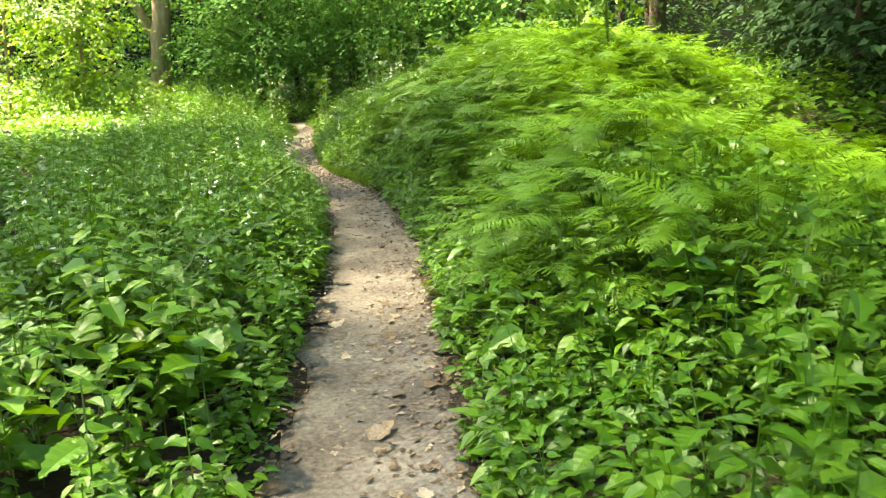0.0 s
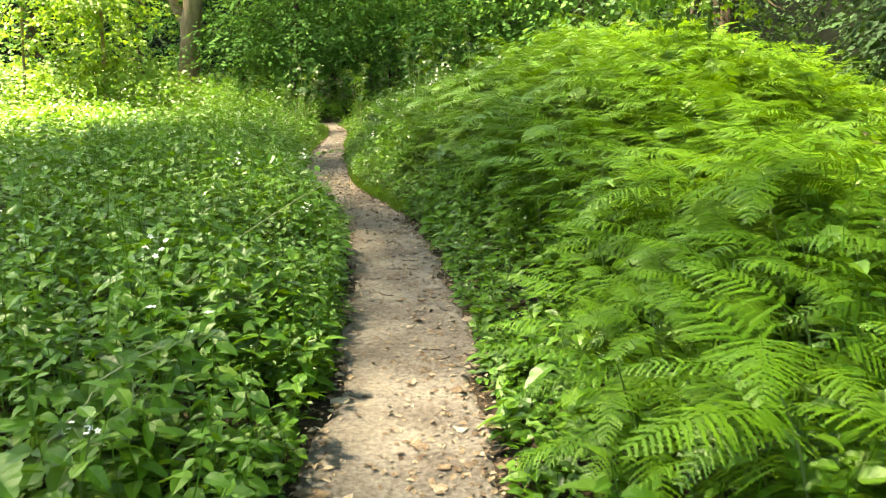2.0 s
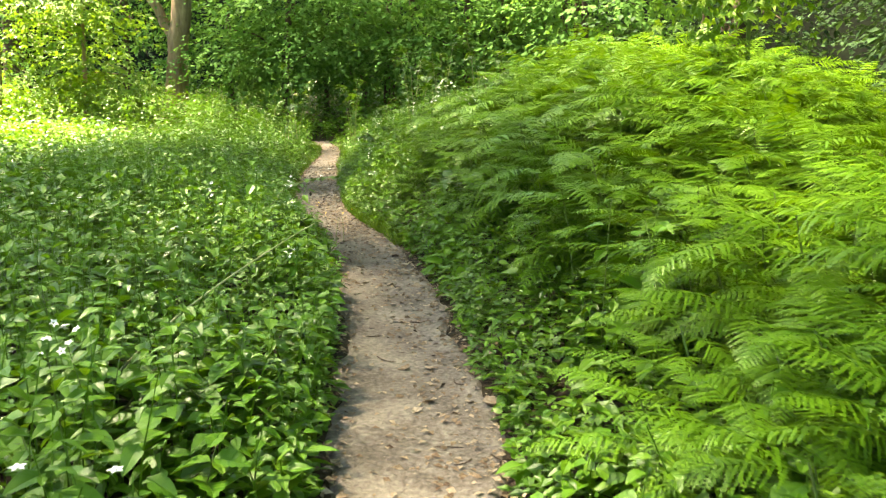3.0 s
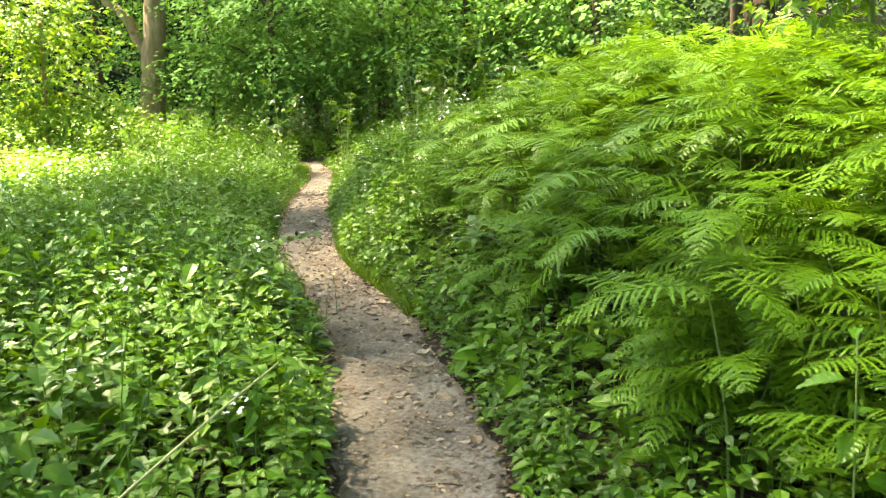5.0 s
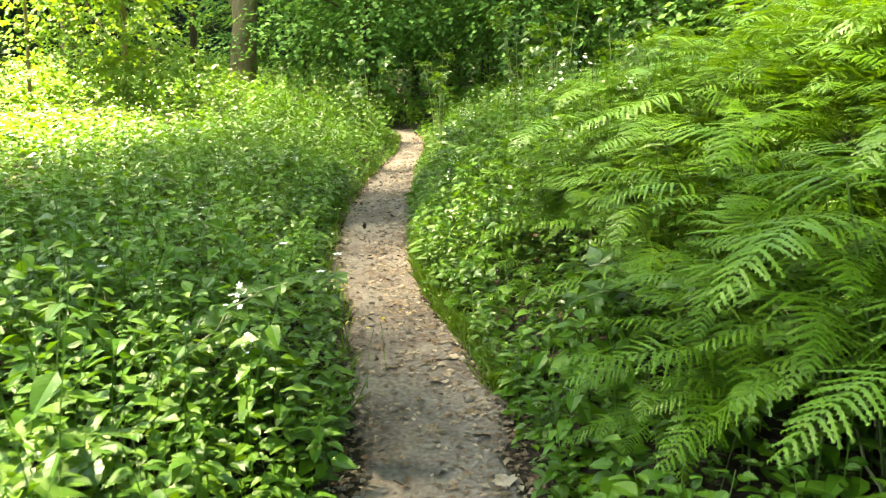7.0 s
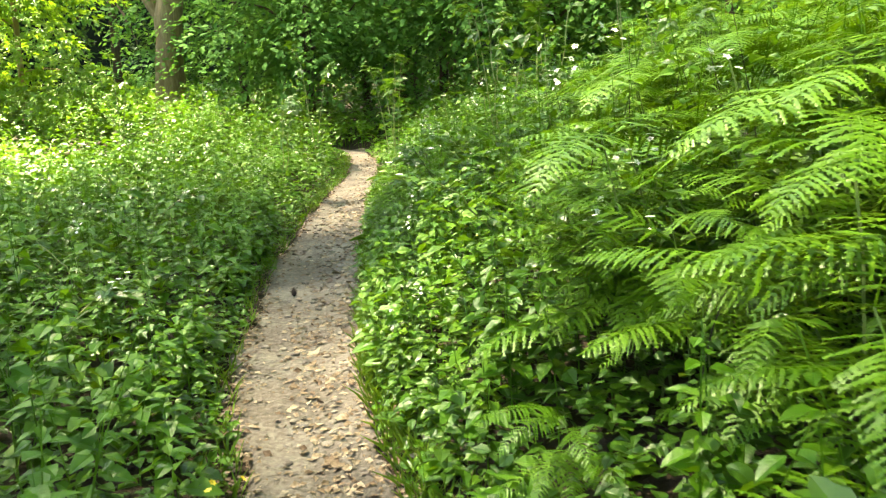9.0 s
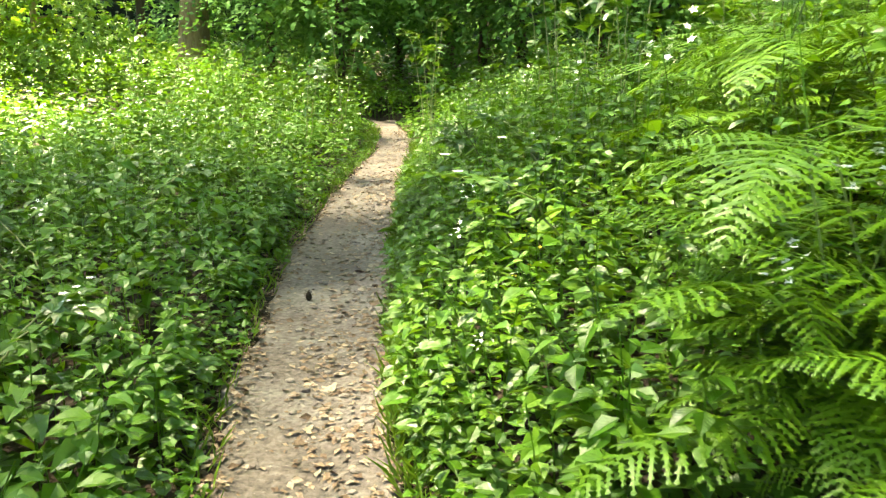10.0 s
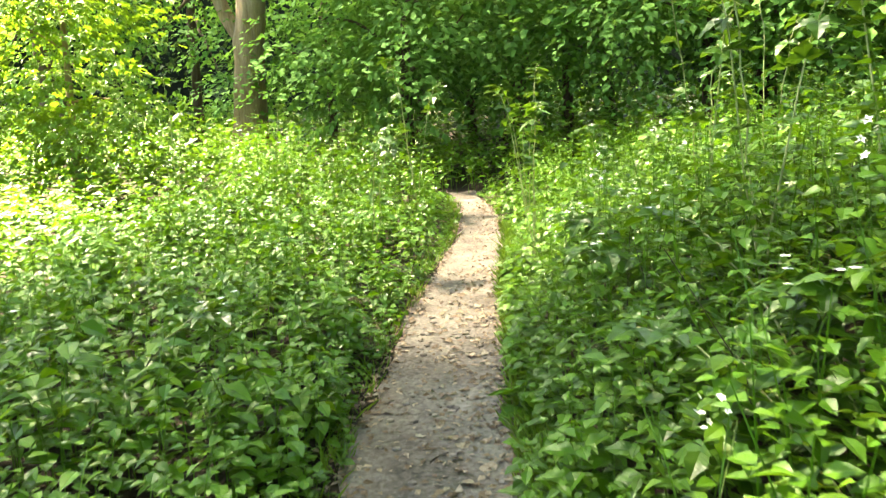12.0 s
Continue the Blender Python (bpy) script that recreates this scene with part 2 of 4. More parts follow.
def leaf_fine(n=6, width=0.36, heart=0.0, teeth=0.03, droop=0.2):
    """An ovate leaf one long, folded at the midrib, with toothed edges."""
    t = np.linspace(0, 1, n + 1)
    w = width * np.sin(np.pi * t ** 0.62) ** 0.9
    V, T = [], []
    for i, a in enumerate(t):
        z = -droop * a * a
        back = heart * max(0, 1 - 3.5 * a)
        tooth = teeth * (1 if i % 2 else -1) * (0 < i < n)
        V += [(0, a, z), (w[i] + tooth, a - back + 0.03, z + w[i] * 0.28), (-w[i] - tooth, a - back + 0.03, z + w[i] * 0.28)]
    for i in range(n):
        b = 3 * i
        T += [(b, b + 1, b + 4), (b, b + 4, b + 3), (b, b + 5, b + 2), (b, b + 3, b + 5)]
    return np.array(V, float), np.array(T)


def leaf_palmate():
    """A five-lobed maple leaf, one long."""
    tips = [(-125, 0.42), (-62, 0.72), (0, 1.0), (62, 0.72), (125, 0.42)]
    V, T = [(0, 0.18, 0)], []
    ring = []
    for i, (a, r) in enumerate(tips):
        a0 = radians(a)
        ring.append((math.sin(a0) * r * 0.72, 0.18 + math.cos(a0) * r * 0.82, -0.1 * r))
        if i < 4:
            b0 = radians((a + tips[i + 1][0]) / 2)
            ring.append((math.sin(b0) * 0.3, 0.18 + math.cos(b0) * 0.34, 0.04))
    V += ring
    T = [(0, i + 1, i) for i in range(1, len(ring))]
    return np.array(V, float), np.array(T)


def leaf_six(width=0.34):
    """A small ovate leaf of six faces, folded along its midrib."""
    return (np.array([(0, 0, 0), (width * 0.8, 0.2, 0.06), (width * 0.9, 0.55, 0.06), (0, 1, -0.12), (-width * 0.9, 0.55, 0.06), (-width * 0.8, 0.2, 0.06), (0, 0.42, 0.0)], float),
            np.array([(6, i, (i + 1) % 6) for i in range(6)]))


SIX = leaf_six()
LOW, MIDLEAF, FINE = leaf_low(), leaf_fine(4, 0.31, 0.06, 0.012), leaf_fine(12, 0.31, 0.03, 0.03)
HEART = leaf_fine(10, 0.42, 0.16, 0.03)
TOOTHED = leaf_fine(6, 0.33, 0.06, 0.028)
PALM = leaf_palmate()
PLAIN = leaf_fine(3, 0.37, 0.0, 0.0)


def unit(v):
    return v / np.maximum(np.linalg.norm(v, axis=-1, keepdims=True), 1e-9)


def basis(direction, normal, size):
    y = unit(direction)
    x = unit(np.cross(y, normal))
    z = np.cross(x, y)
    return np.stack([x, y, z], -1) * np.asarray(size).reshape(-1, 1, 1)


def scatter(template, P, M):
    V, T = template
    out = np.einsum("nij,vj->nvi", M, V) + P[:, None, :]
    return out.reshape(-1, 3), (T[None] + (np.arange(len(P)) * len(V))[:, None, None]).reshape(-1, 3)


def mapped(V, template=None):
    """Places with, beside them, where on its leaf blade each point lies (moved aside by ten; stems: zero)."""
    if template is None:
        return np.concatenate([V, np.zeros_like(V)], 1)
    return np.concatenate([V, np.tile(template[0] + np.array([10.0, 0, 0]), (len(V) // len(template[0]), 1))], 1)


def merged(parts):
    vs, ts, k = [], [], 0
    for v, t in parts:
        vs.append(v), ts.append(t + k)
        k += len(v)
    return np.concatenate(vs), np.concatenate(ts)


def rod(points, radii, sides=5):
    """A tapered tube along points."""
    P = np.asarray(points, float)
    D = unit(np.gradient(P, axis=0))
    ref = np.where(np.abs(D[:, 2:3]) > 0.9, np.array([[1.0, 0, 0]]), np.array([[0, 0, 1.0]]))
    A = unit(np.cross(D, ref))
    B = np.cross(D, A)
    a = np.linspace(0, 2 * np.pi, sides, endpoint=False)
    r = np.broadcast_to(np.asarray(radii, float), (len(P),))
    V = P[:, None] + r[:, None, None] * (np.cos(a)[None, :, None] * A[:, None] + np.sin(a)[None, :, None] * B[:, None])
    T = []
    for i in range(len(P) - 1):
        for j in range(sides):
            p, q = i * sides + j, i * sides + (j + 1) % sides
            T += [(p, q, q + sides), (p, q + sides, p + sides)]
    return V.reshape(-1, 3), np.array(T)


def part(name, me, parent, label="", m=None):
    ob = new(name, me)
    ob.parent = parent
    if m is not None:
        ob.matrix_local = m
    return tagged(ob, label)


def matrix_of(M, p):
    return Matrix([[*M[0], p[0]], [*M[1], p[1]], [*M[2], p[2]], [0, 0, 0, 1]])


# ---- herbs ----
def herb_leaves(h, n, size, rng):
    """Leaf places of an upright herb one stands at the origin: opposite pairs turned crosswise, largest half way up."""
    k = np.arange(n)
    s = 0.25 + 0.75 * ((k // 2) / max(1, (n - 1) // 2)) ** 0.8
    az = (k % 2) * np.pi + (k // 2) * (np.pi / 2) + rng.uniform(0, 6.3) + rng.normal(0, 0.3, n)
    out = np.stack([np.cos(az), np.sin(az), np.zeros(n)], 1)
    lean = rng.normal(0, 0.13, 2)
    P = np.stack([lean[0] * s * s * h, lean[1] * s * s * h, s * h + rng.normal(0, 0.015, n)], 1)
    tilt = rng.normal(-0.1, 0.22, n) + 0.25 * (s > 0.93)
    D = out * np.cos(tilt)[:, None] + np.array([0, 0, 1.0]) * np.sin(tilt)[:, None]
    N = np.array([0, 0, 1.0]) + rng.normal(0, 0.24, (n, 3))
    S = size * (0.5 + 0.7 * np.sin(np.pi * np.clip(s, 0, 0.97))) * rng.uniform(0.6, 1.3, n)
    return P + out * 0.02, D, N, S, lean


def stem_rod(h, lean, r=0.004):
    s = np.linspace(0, 1, 4)
    return rod(np.stack([lean[0] * s * s * h, lean[1] * s * s * h, s * h - 0.03 * (s == 0)], 1), np.linspace(r, r * 0.5, 4), 3)


def herb_thing(h, n, size, leaf_mesh, mat, name, label, seed):
    """One herb: the stem, and each leaf as a part."""
    rng = np.random.default_rng(seed)
    P, D, N, S, lean = herb_leaves(h, n, size, rng)
    root = new(name, mesh_tris(name, *stem_rod(h, lean), STEM))
    B = basis(D, N, S)
    for i in range(n):
        part("leaf", leaf_mesh, root, m=matrix_of(B[i], P[i]))
    return tagged(root, label, "plant", "wild herbs beside the footpath")


def herb_stuff(xs, ys, hs, per, size, template, rng, stems=True):
    parts = []
    P, D, N, S = [], [], [], []
    Z = land(xs, ys)
    for x, y, z, h in zip(xs, ys, Z, hs):
        p, d, n, s, lean = herb_leaves(h, per, size * rng.uniform(0.55, 1.35), rng)
        P.append(p + (x, y, z)), D.append(d), N.append(n), S.append(s)
        if stems:
            v, t = stem_rod(h, lean)
            parts.append((mapped(v + np.array([x, y, z])), t))
    v, t = scatter(template, np.concatenate(P), basis(np.concatenate(D), np.concatenate(N), np.concatenate(S)))
    parts.append((mapped(v, template), t))
    return merged(parts)


# ---- ferns ----
def frond(length, pairs, lobes, rng, droop=0.5, cut=0.46):
    """A bracken frond from the origin along y: a bent midrib, pinnae in pairs with gaps between them, each cut into narrow lobes."""
    bend = rng.normal(0, 0.06)
    mid = lambda s: np.stack([bend * s * s, s * (1 - 0.1 * droop * s), 0.16 * s - droop * 0.55 * s ** 2.2], -1) * length
    t = np.linspace(0, 1, 9 if lobes > 4 else 4)
    parts = [rod(mid(t), np.linspace(0.0045, 0.001, len(t)), 3)]
    V, T = [], []
    for i in range(pairs):
        s = 0.16 + 0.82 * (i / (pairs - 1)) ** 0.82
        gap = length * 0.82 / pairs * (1.15 - 0.5 * i / pairs)
        base, ahead = mid(np.array(s)), mid(np.array(min(1, s + 0.03))) - mid(np.array(s - 0.03))
        fwd = ahead / np.linalg.norm(ahead)
        reach = length * (0.34 * (1 - s) ** 0.8 * min(1, (s - 0.02) / 0.16) + 0.03)
        for side in (-1, 1):
            ang = radians(74 - 22 * s + rng.normal(0, 5))
            lat = np.array([side, 0, 0.14 * rng.normal()])
            axis = unit(lat * math.sin(ang) + fwd * math.cos(ang))
            up = unit(np.cross(lat, fwd) * side)
            n = max(3, int(lobes * (0.35 + 0.65 * (1 - s))))
            u = np.linspace(0, 1, n + 1)
            A = base + axis * (u * reach)[:, None] - np.array([0, 0, 1.0]) * (rng.uniform(0.1, 0.34) * reach * u ** 2)[:, None]
            wide = np.cross(axis, up)
            if lobes < 6:
                k, w = len(V), wide * gap * 0.34
                V += [A[0], A[0] * 0.6 + A[-1] * 0.4 + w, A[-1], A[0] * 0.6 + A[-1] * 0.4 - w]
                T += [(k, k + 1, k + 2), (k, k + 2, k + 3)]
                continue
            for j in range(n):
                w = gap * cut * (1 - u[j]) ** 0.55 * min(1, 0.7 + u[j] * 2) + 0.003 * length
                m = A[j] * 0.35 + A[j + 1] * 0.65 + axis * w * 0.25 - up * w * 0.25
                k = len(V)
                V += [A[j], A[j] * 0.1 + A[j + 1] * 0.9, m + wide * w, m - wide * w]
                T += [(k, k + 1, k + 2), (k, k + 3, k + 1)]
                q, r = wide * w * 0.42, wide * gap * cut * (1 - u[j + 1]) ** 0.55 * 0.42
                V += [A[j] + q, A[j] - q, A[j + 1] + r, A[j + 1] - r]
                T += [(k + 4, k + 5, k + 7), (k + 4, k + 7, k + 6)]
    parts.append((np.array(V), np.array(T)))
    return merged(parts)


FROND_RNG = np.random.default_rng(21)
FINE_FRONDS = [frond(1.0, 18, 11, FROND_RNG, d, 0.5) for d in (0.45, 0.7, 0.9, 0.6)]
FAR_FRONDS = [frond(1.0, 17, 3, FROND_RNG, d) for d in (0.45, 0.65, 0.85)]
FROND_MESHES = [mesh_tris("frond", v, t, FERN) for v, t in FINE_FRONDS]


def fern_fronds(h, n, rng, toward):
    """Frond poses of a bracken plant: a bare stalk, fronds arching out at its top."""
    s = rng.uniform(0.45, 1.0, n)
    s[0] = 1.0
    az = toward + rng.uniform(-2.6, 2.6, n)
    tilt = rng.normal(0.12, 0.2, n) + 0.2 * (s - 0.7)
    D = np.stack([np.cos(az) * np.cos(tilt), np.sin(az) * np.cos(tilt), np.sin(tilt)], 1)
    N = np.array([0, 0, 1.0]) + rng.normal(0, 0.18, (n, 3))
    lean = np.array([math.cos(toward), math.sin(toward)]) * rng.uniform(0, 0.25)
    P = np.stack([lean[0] * s * s * h, lean[1] * s * s * h, s * h], 1)
    return P, D, N, rng.uniform(0.38, 0.62, n) * (0.7 + 0.3 * h), lean


def fern_thing(h, n, seed):
    rng = np.random.default_rng(seed)
    P, D, N, S, lean = fern_fronds(h, n, rng, math.pi)
    root = new("bracken_fern", mesh_tris("bracken_fern", *stem_rod(h, lean, 0.006), STEM))
    B = basis(D, N, S)
    for i in range(n):
        part("frond", FROND_MESHES[i % 4], root, m=matrix_of(B[i], P[i]))
    return tagged(root, "bright green bracken fern with arching feathery fronds", "fern", "bracken on the bank")


# ---- undergrowth on both sides ----
def points(n, d0, d1, y0, y1, rng, power=1.0):
    """Places at a distance d0..d1 from the trail's middle (negative: the other side)."""
    y = rng.uniform(y0, y1, n)
    d = d0 + (d1 - d0) * rng.uniform(0, 1, n) ** power
    return trail_x(y) + d, y, d


def left_height(d, y):
    base = np.interp(np.abs(d), (0.3, 0.55, 1.1, 3, 12), (0.16, 0.42, 0.68, 0.72, 0.75))
    return base * np.interp(y, (0, 8, 11, 13, 21, 23, 26), (1.0, 1.1, 1.25, 0.9, 0.9, 1.3, 1.6)) * (1 + 0.18 * wave(d, y, 2.3, 4))


def right_height(d, y):
    base = np.interp(np.abs(d), (0.3, 0.5, 0.9, 1.6, 6), (0.14, 0.32, 0.62, 0.88, 0.92))
    base = base - np.interp(np.abs(d), (2.5, 4.5), (0, 0.45)) * np.interp(y, (9.5, 14.5), (1, 0.3))
    return base * np.interp(y, (0, 5, 8, 10, 17, 20, 24), (0.85, 0.95, 1.1, 1.36, 1.36, 1.22, 0.95)) * (1 + 0.15 * wave(d, y, 2.1, 6))


near = np.random.default_rng(3)
HERB_LEAF = mesh_tris("leaf", mapped(FINE[0], FINE), FINE[1], HERB)
HEART_LEAF = mesh_tris("leaf", mapped(HEART[0], HEART), HEART[1], HERB)
herbs = [herb_thing(h, n, s, HEART_LEAF if i % 3 == 1 else HERB_LEAF, HERB, "herb_plant", lab, 40 + i) for i, (h, n, s, lab) in enumerate([
    (0.62, 12, 0.115, "leafy green nettle with toothed paired leaves"), (0.5, 10, 0.125, "low herb with broad heart-shaped green leaves"),
    (0.7, 12, 0.105, "tall nettle with toothed leaves in pairs"), (0.45, 10, 0.09, "short leafy green herb at the path edge"),
    (0.6, 10, 0.12, "broad-leaved green herb with heart-shaped leaves"), (0.75, 12, 0.1, "tall leafy nettle leaning over the verge")])]
for i, o in enumerate(herbs):
    x, y = trail_x(3 + i) - 1.0 - 0.1 * i, 3 + i
    o.matrix_basis = pose(x, y, land(x, y))
for i in range(250):
    left = i % 5 < 3
    lo, hi = (-2.0, -0.5) if left else (0.5, 1.6)
    x, y, d = (float(v[0]) for v in points(1, lo, hi, 1.6, 12.0 if left else 11.0, near))
    want = float(left_height(d, y) if left else right_height(d, y) * 0.75)
    src = herbs[i % 6]
    k = want / (0.62, 0.5, 0.7, 0.45, 0.6, 0.75)[i % 6] * near.uniform(0.75, 1.25)
    k = min(max(k, 0.6), 1.35) * (0.8 if y > 4.5 else 1)
    copy_thing(src, pose(x, y, float(land(x, y)), near.normal(0, 4), near.normal(0, 4), near.uniform(0, 360)) @ Matrix.Scale(k, 4))

for x, y, k, size in ((0.24, 7.35, 2, 1.3), (0.36, 7.2, 0, 1.3), (0.42, 7.5, 5, 1.2), (0.5, 7.3, 1, 1.4)):
    copy_thing(herbs[k], pose(x, y, float(land(x, y)), 0, 0, 200 * x) @ Matrix.Scale(size, 4))

ferns = [fern_thing(h, n, 80 + i) for i, (h, n) in enumerate([(0.8, 8), (0.65, 8), (0.9, 9), (0.55, 7)])]
for i, o in enumerate(ferns):
    x, y = trail_x(4.2 + 2 * i) + 1.05, 4.2 + 2 * i
    o.matrix_basis = pose(x, y, land(x, y))
for i in range(215):
    x, y, d = (float(v[0]) for v in (points(1, 0.9, 2.4, 3.6, 6.5, near) if i % 5 == 1 else points(1, 1.1, 2.9, 6.5, 13.0, near, 0.9) if i % 10 else points(1, 1.9, 3.0, 13.4, 15.6, near)))
    want = float(right_height(d, y))
    k = want / (0.8, 0.65, 0.9, 0.55)[i % 4] * near.uniform(0.75, 1.1)
    copy_thing(ferns[i % 4], pose(x, y, float(land(x, y)), near.normal(0, 5), near.normal(0, 5), near.uniform(-60, 60)) @ Matrix.Scale(min(max(k, 0.55), 1.15), 4))

# single ferns that hang out over the edge of the trail
for x, y, k, turn, size in ((-0.42, 10.4, 3, 50, 0.8), (-0.2, 10.7, 1, 30, 0.85), (0.42, 8.5, 3, 35, 1.05), (0.55, 9.0, 1, 10, 0.95), (-0.55, 12.4, 1, 60, 0.95), (-1.0, 12.2, 3, 70, 0.7), (0.3, 4.9, 3, 40, 1.0), (0.25, 5.9, 1, 30, 0.85)):
    copy_thing(ferns[k], pose(x, y, float(land(x, y)), 0, -6, turn) @ Matrix.Scale(size, 4))

# the uncountable rest
bulk = np.random.default_rng(5)


def stuff(name, V, T, mat, label, category="undergrowth"):
    return tagged(new(name, mesh_tris(name, V, T, mat)), label, category, kind="stuff")


def bed(name, sets, label, mat=HERB):
    out = []
    for n, d0, d1, y0, y1, lo, hi, per, size, template, stems in sets:
        x, y, d = points(n, d0, d1, y0, y1, bulk)
        h = (left_height if d0 < 0 else right_height)(d, y)
        out.append(herb_stuff(x, y, h * bulk.uniform(lo, hi, n), per, size, template, bulk, stems))
    stuff(name, *merged(out), mat, label)


bed("nettle_undergrowth", [(300, -2.6, -0.42, 0.8, 4.5, 0.4, 1.25, 16, 0.098, TOOTHED, True), (760, -2.8, -0.42, 4.5, 11, 0.35, 1.25, 17, 0.076, MIDLEAF, True), (1250, -3.2, -0.5, 10, 24.5, 0.5, 1.22, 16, 0.084, PLAIN, True)],
    "dense green nettles and broad-leaved herbs beside the path")
bed("bramble_undergrowth", [(1300, -2.6, -0.4, 0.8, 20, 0.3, 1.0, 14, 0.05, SIX, False)], "low dark green bramble leaves among the nettles", BRAMBLE)
bed("low_leaves", [(900, -4.0, -0.5, 6, 24, 0.12, 0.4, 8, 0.085, SIX, False), (1700, 0.42, 3.2, 2, 24, 0.12, 0.4, 8, 0.085, SIX, False)], "low leaves covering the soil between taller herbs")
bed("far_undergrowth", [(2400, -6, -2.5, 1.5, 26, 0.65, 1.15, 13, 0.1, SIX, False), (1800, -12, -5.5, 1.5, 26, 0.7, 1.15, 12, 0.13, SIX, False), (1300, -12, -0.45, -8, 1.5, 0.6, 1.1, 9, 0.12, SIX, False)], "wide bed of green nettles and herbs")
bed("bank_herbs", [(520, 0.42, 2.4, 0.8, 12, 0.4, 0.8, 12, 0.09, MIDLEAF, True), (1050, 0.38, 3.0, 12.5, 25, 0.5, 1.05, 16, 0.078, PLAIN, True), (210, 0.5, 2.6, 1.0, 6.2, 0.6, 1.1, 12, 0.1, TOOTHED, True)],
    "mixed green herbs and low leaves under the bracken")
bed("bramble_undergrowth", [(1200, 0.4, 1.7, 0.8, 14, 0.3, 0.85, 13, 0.052, SIX, False), (1100, 0.36, 2.6, 12.5, 20, 0.3, 1.05, 14, 0.058, SIX, False)], "low dark green bramble leaves on the bank", BRAMBLE)
bed("bank_herbs", [(1500, 2.2, 8, 1.0, 27, 0.5, 0.95, 11, 0.12, SIX, False), (800, 4.5, 12, 3, 22, 0.7, 1.2, 10, 0.15, SIX, False), (1200, 0.45, 12, -8, 1.2, 0.5, 1.1, 9, 0.12, SIX, False)], "green herbs filling the bank beneath the bracken")


def fern_stuff(n, d0, d1, y0, y1, rng, per=8):
    xs, ys, ds = points(n, d0, d1, y0, y1, rng)
    hs = right_height(ds, ys) * rng.uniform(0.75, 1.08, n)
    zs = land(xs, ys)
    sets = [[], [], []]
    for i in range(n):
        P, D, N, S, lean = fern_fronds(hs[i], per, rng, math.pi + rng.uniform(-1.2, 1.2))
        sets[i % 3].append((P + (xs[i], ys[i], zs[i]), basis(D, N, S)))
    return merged([scatter(FAR_FRONDS[k], np.concatenate([a for a, b in s]), np.concatenate([b for a, b in s])) for k, s in enumerate(sets)])


stuff("bracken_bed", *merged([fern_stuff(270, 2.0, 5.0, 6.0, 12.8, bulk), fern_stuff(90, 2.4, 4.9, 10.0, 13.6, bulk), fern_stuff(150, 3.2, 7.0, 13.0, 18.0, bulk), fern_stuff(40, 2.4, 6, 1.0, 3.6, bulk), fern_stuff(60, 4.4, 6.4, 11.3, 14, bulk)]), FERN, "dense bed of bright green bracken on the bank", "fern")

# low leaves, ivy and grass along both edges of the trail
def edge_cover(n, side, y0, y1, rng):
    yy = rng.uniform(y0, y1, n)
    dd = side * (trail_half(yy) * (1.1 + 0.05 * (side < 0) + 0.16 * wave(yy * 0 + side * 3, yy, 4.3, 2)) + np.abs(rng.normal(0, 0.15, n)))
    xx = trail_x(yy) + dd
    zz = land(xx, yy) + np.abs(rng.normal(0.02, 0.07, n)) * np.clip((np.abs(dd) - 0.28) * 5, 0.15, 1.5)
    az = rng.uniform(0, 6.3, n)
    D = np.stack([np.cos(az), np.sin(az), rng.normal(0.1, 0.25, n)], 1)
    return scatter(SIX, np.stack([xx, yy, zz], 1), basis(D, np.array([0, 0, 1.0]) + rng.normal(0, 0.35, (n, 3)), rng.uniform(0.025, 0.07, n)))


for side in (-1, 1):
    stuff("ground_cover", *edge_cover(5200, side, 1.0, 25, bulk), HERB, "small low leaves creeping over the trail edge")


def grass(n, side, y0, y1, rng):
    yy = rng.uniform(y0, y1, n)
    xx = trail_x(yy) + side * (trail_half(yy) + np.abs(rng.normal(0.02, 0.1, n)))
    az = rng.uniform(0, 6.3, n)
    D = np.stack([np.cos(az) * 0.6, np.sin(az) * 0.6, rng.uniform(0.6, 1.2, n)], 1)
    return scatter(leaf_low(0.026), np.stack([xx, yy, land(xx, yy) - 0.01], 1), basis(D, rng.normal(0, 1, (n, 3)), rng.uniform(0.06, 0.17, n)))


stuff("grass_tufts", *grass(4200, 1, 11.3, 22, bulk), GRASS, "fine pale green grass along the trail edge", "grass")
stuff("grass_tufts", *grass(900, -1, 11, 24, bulk), GRASS, "fine green grass along the trail edge", "grass")

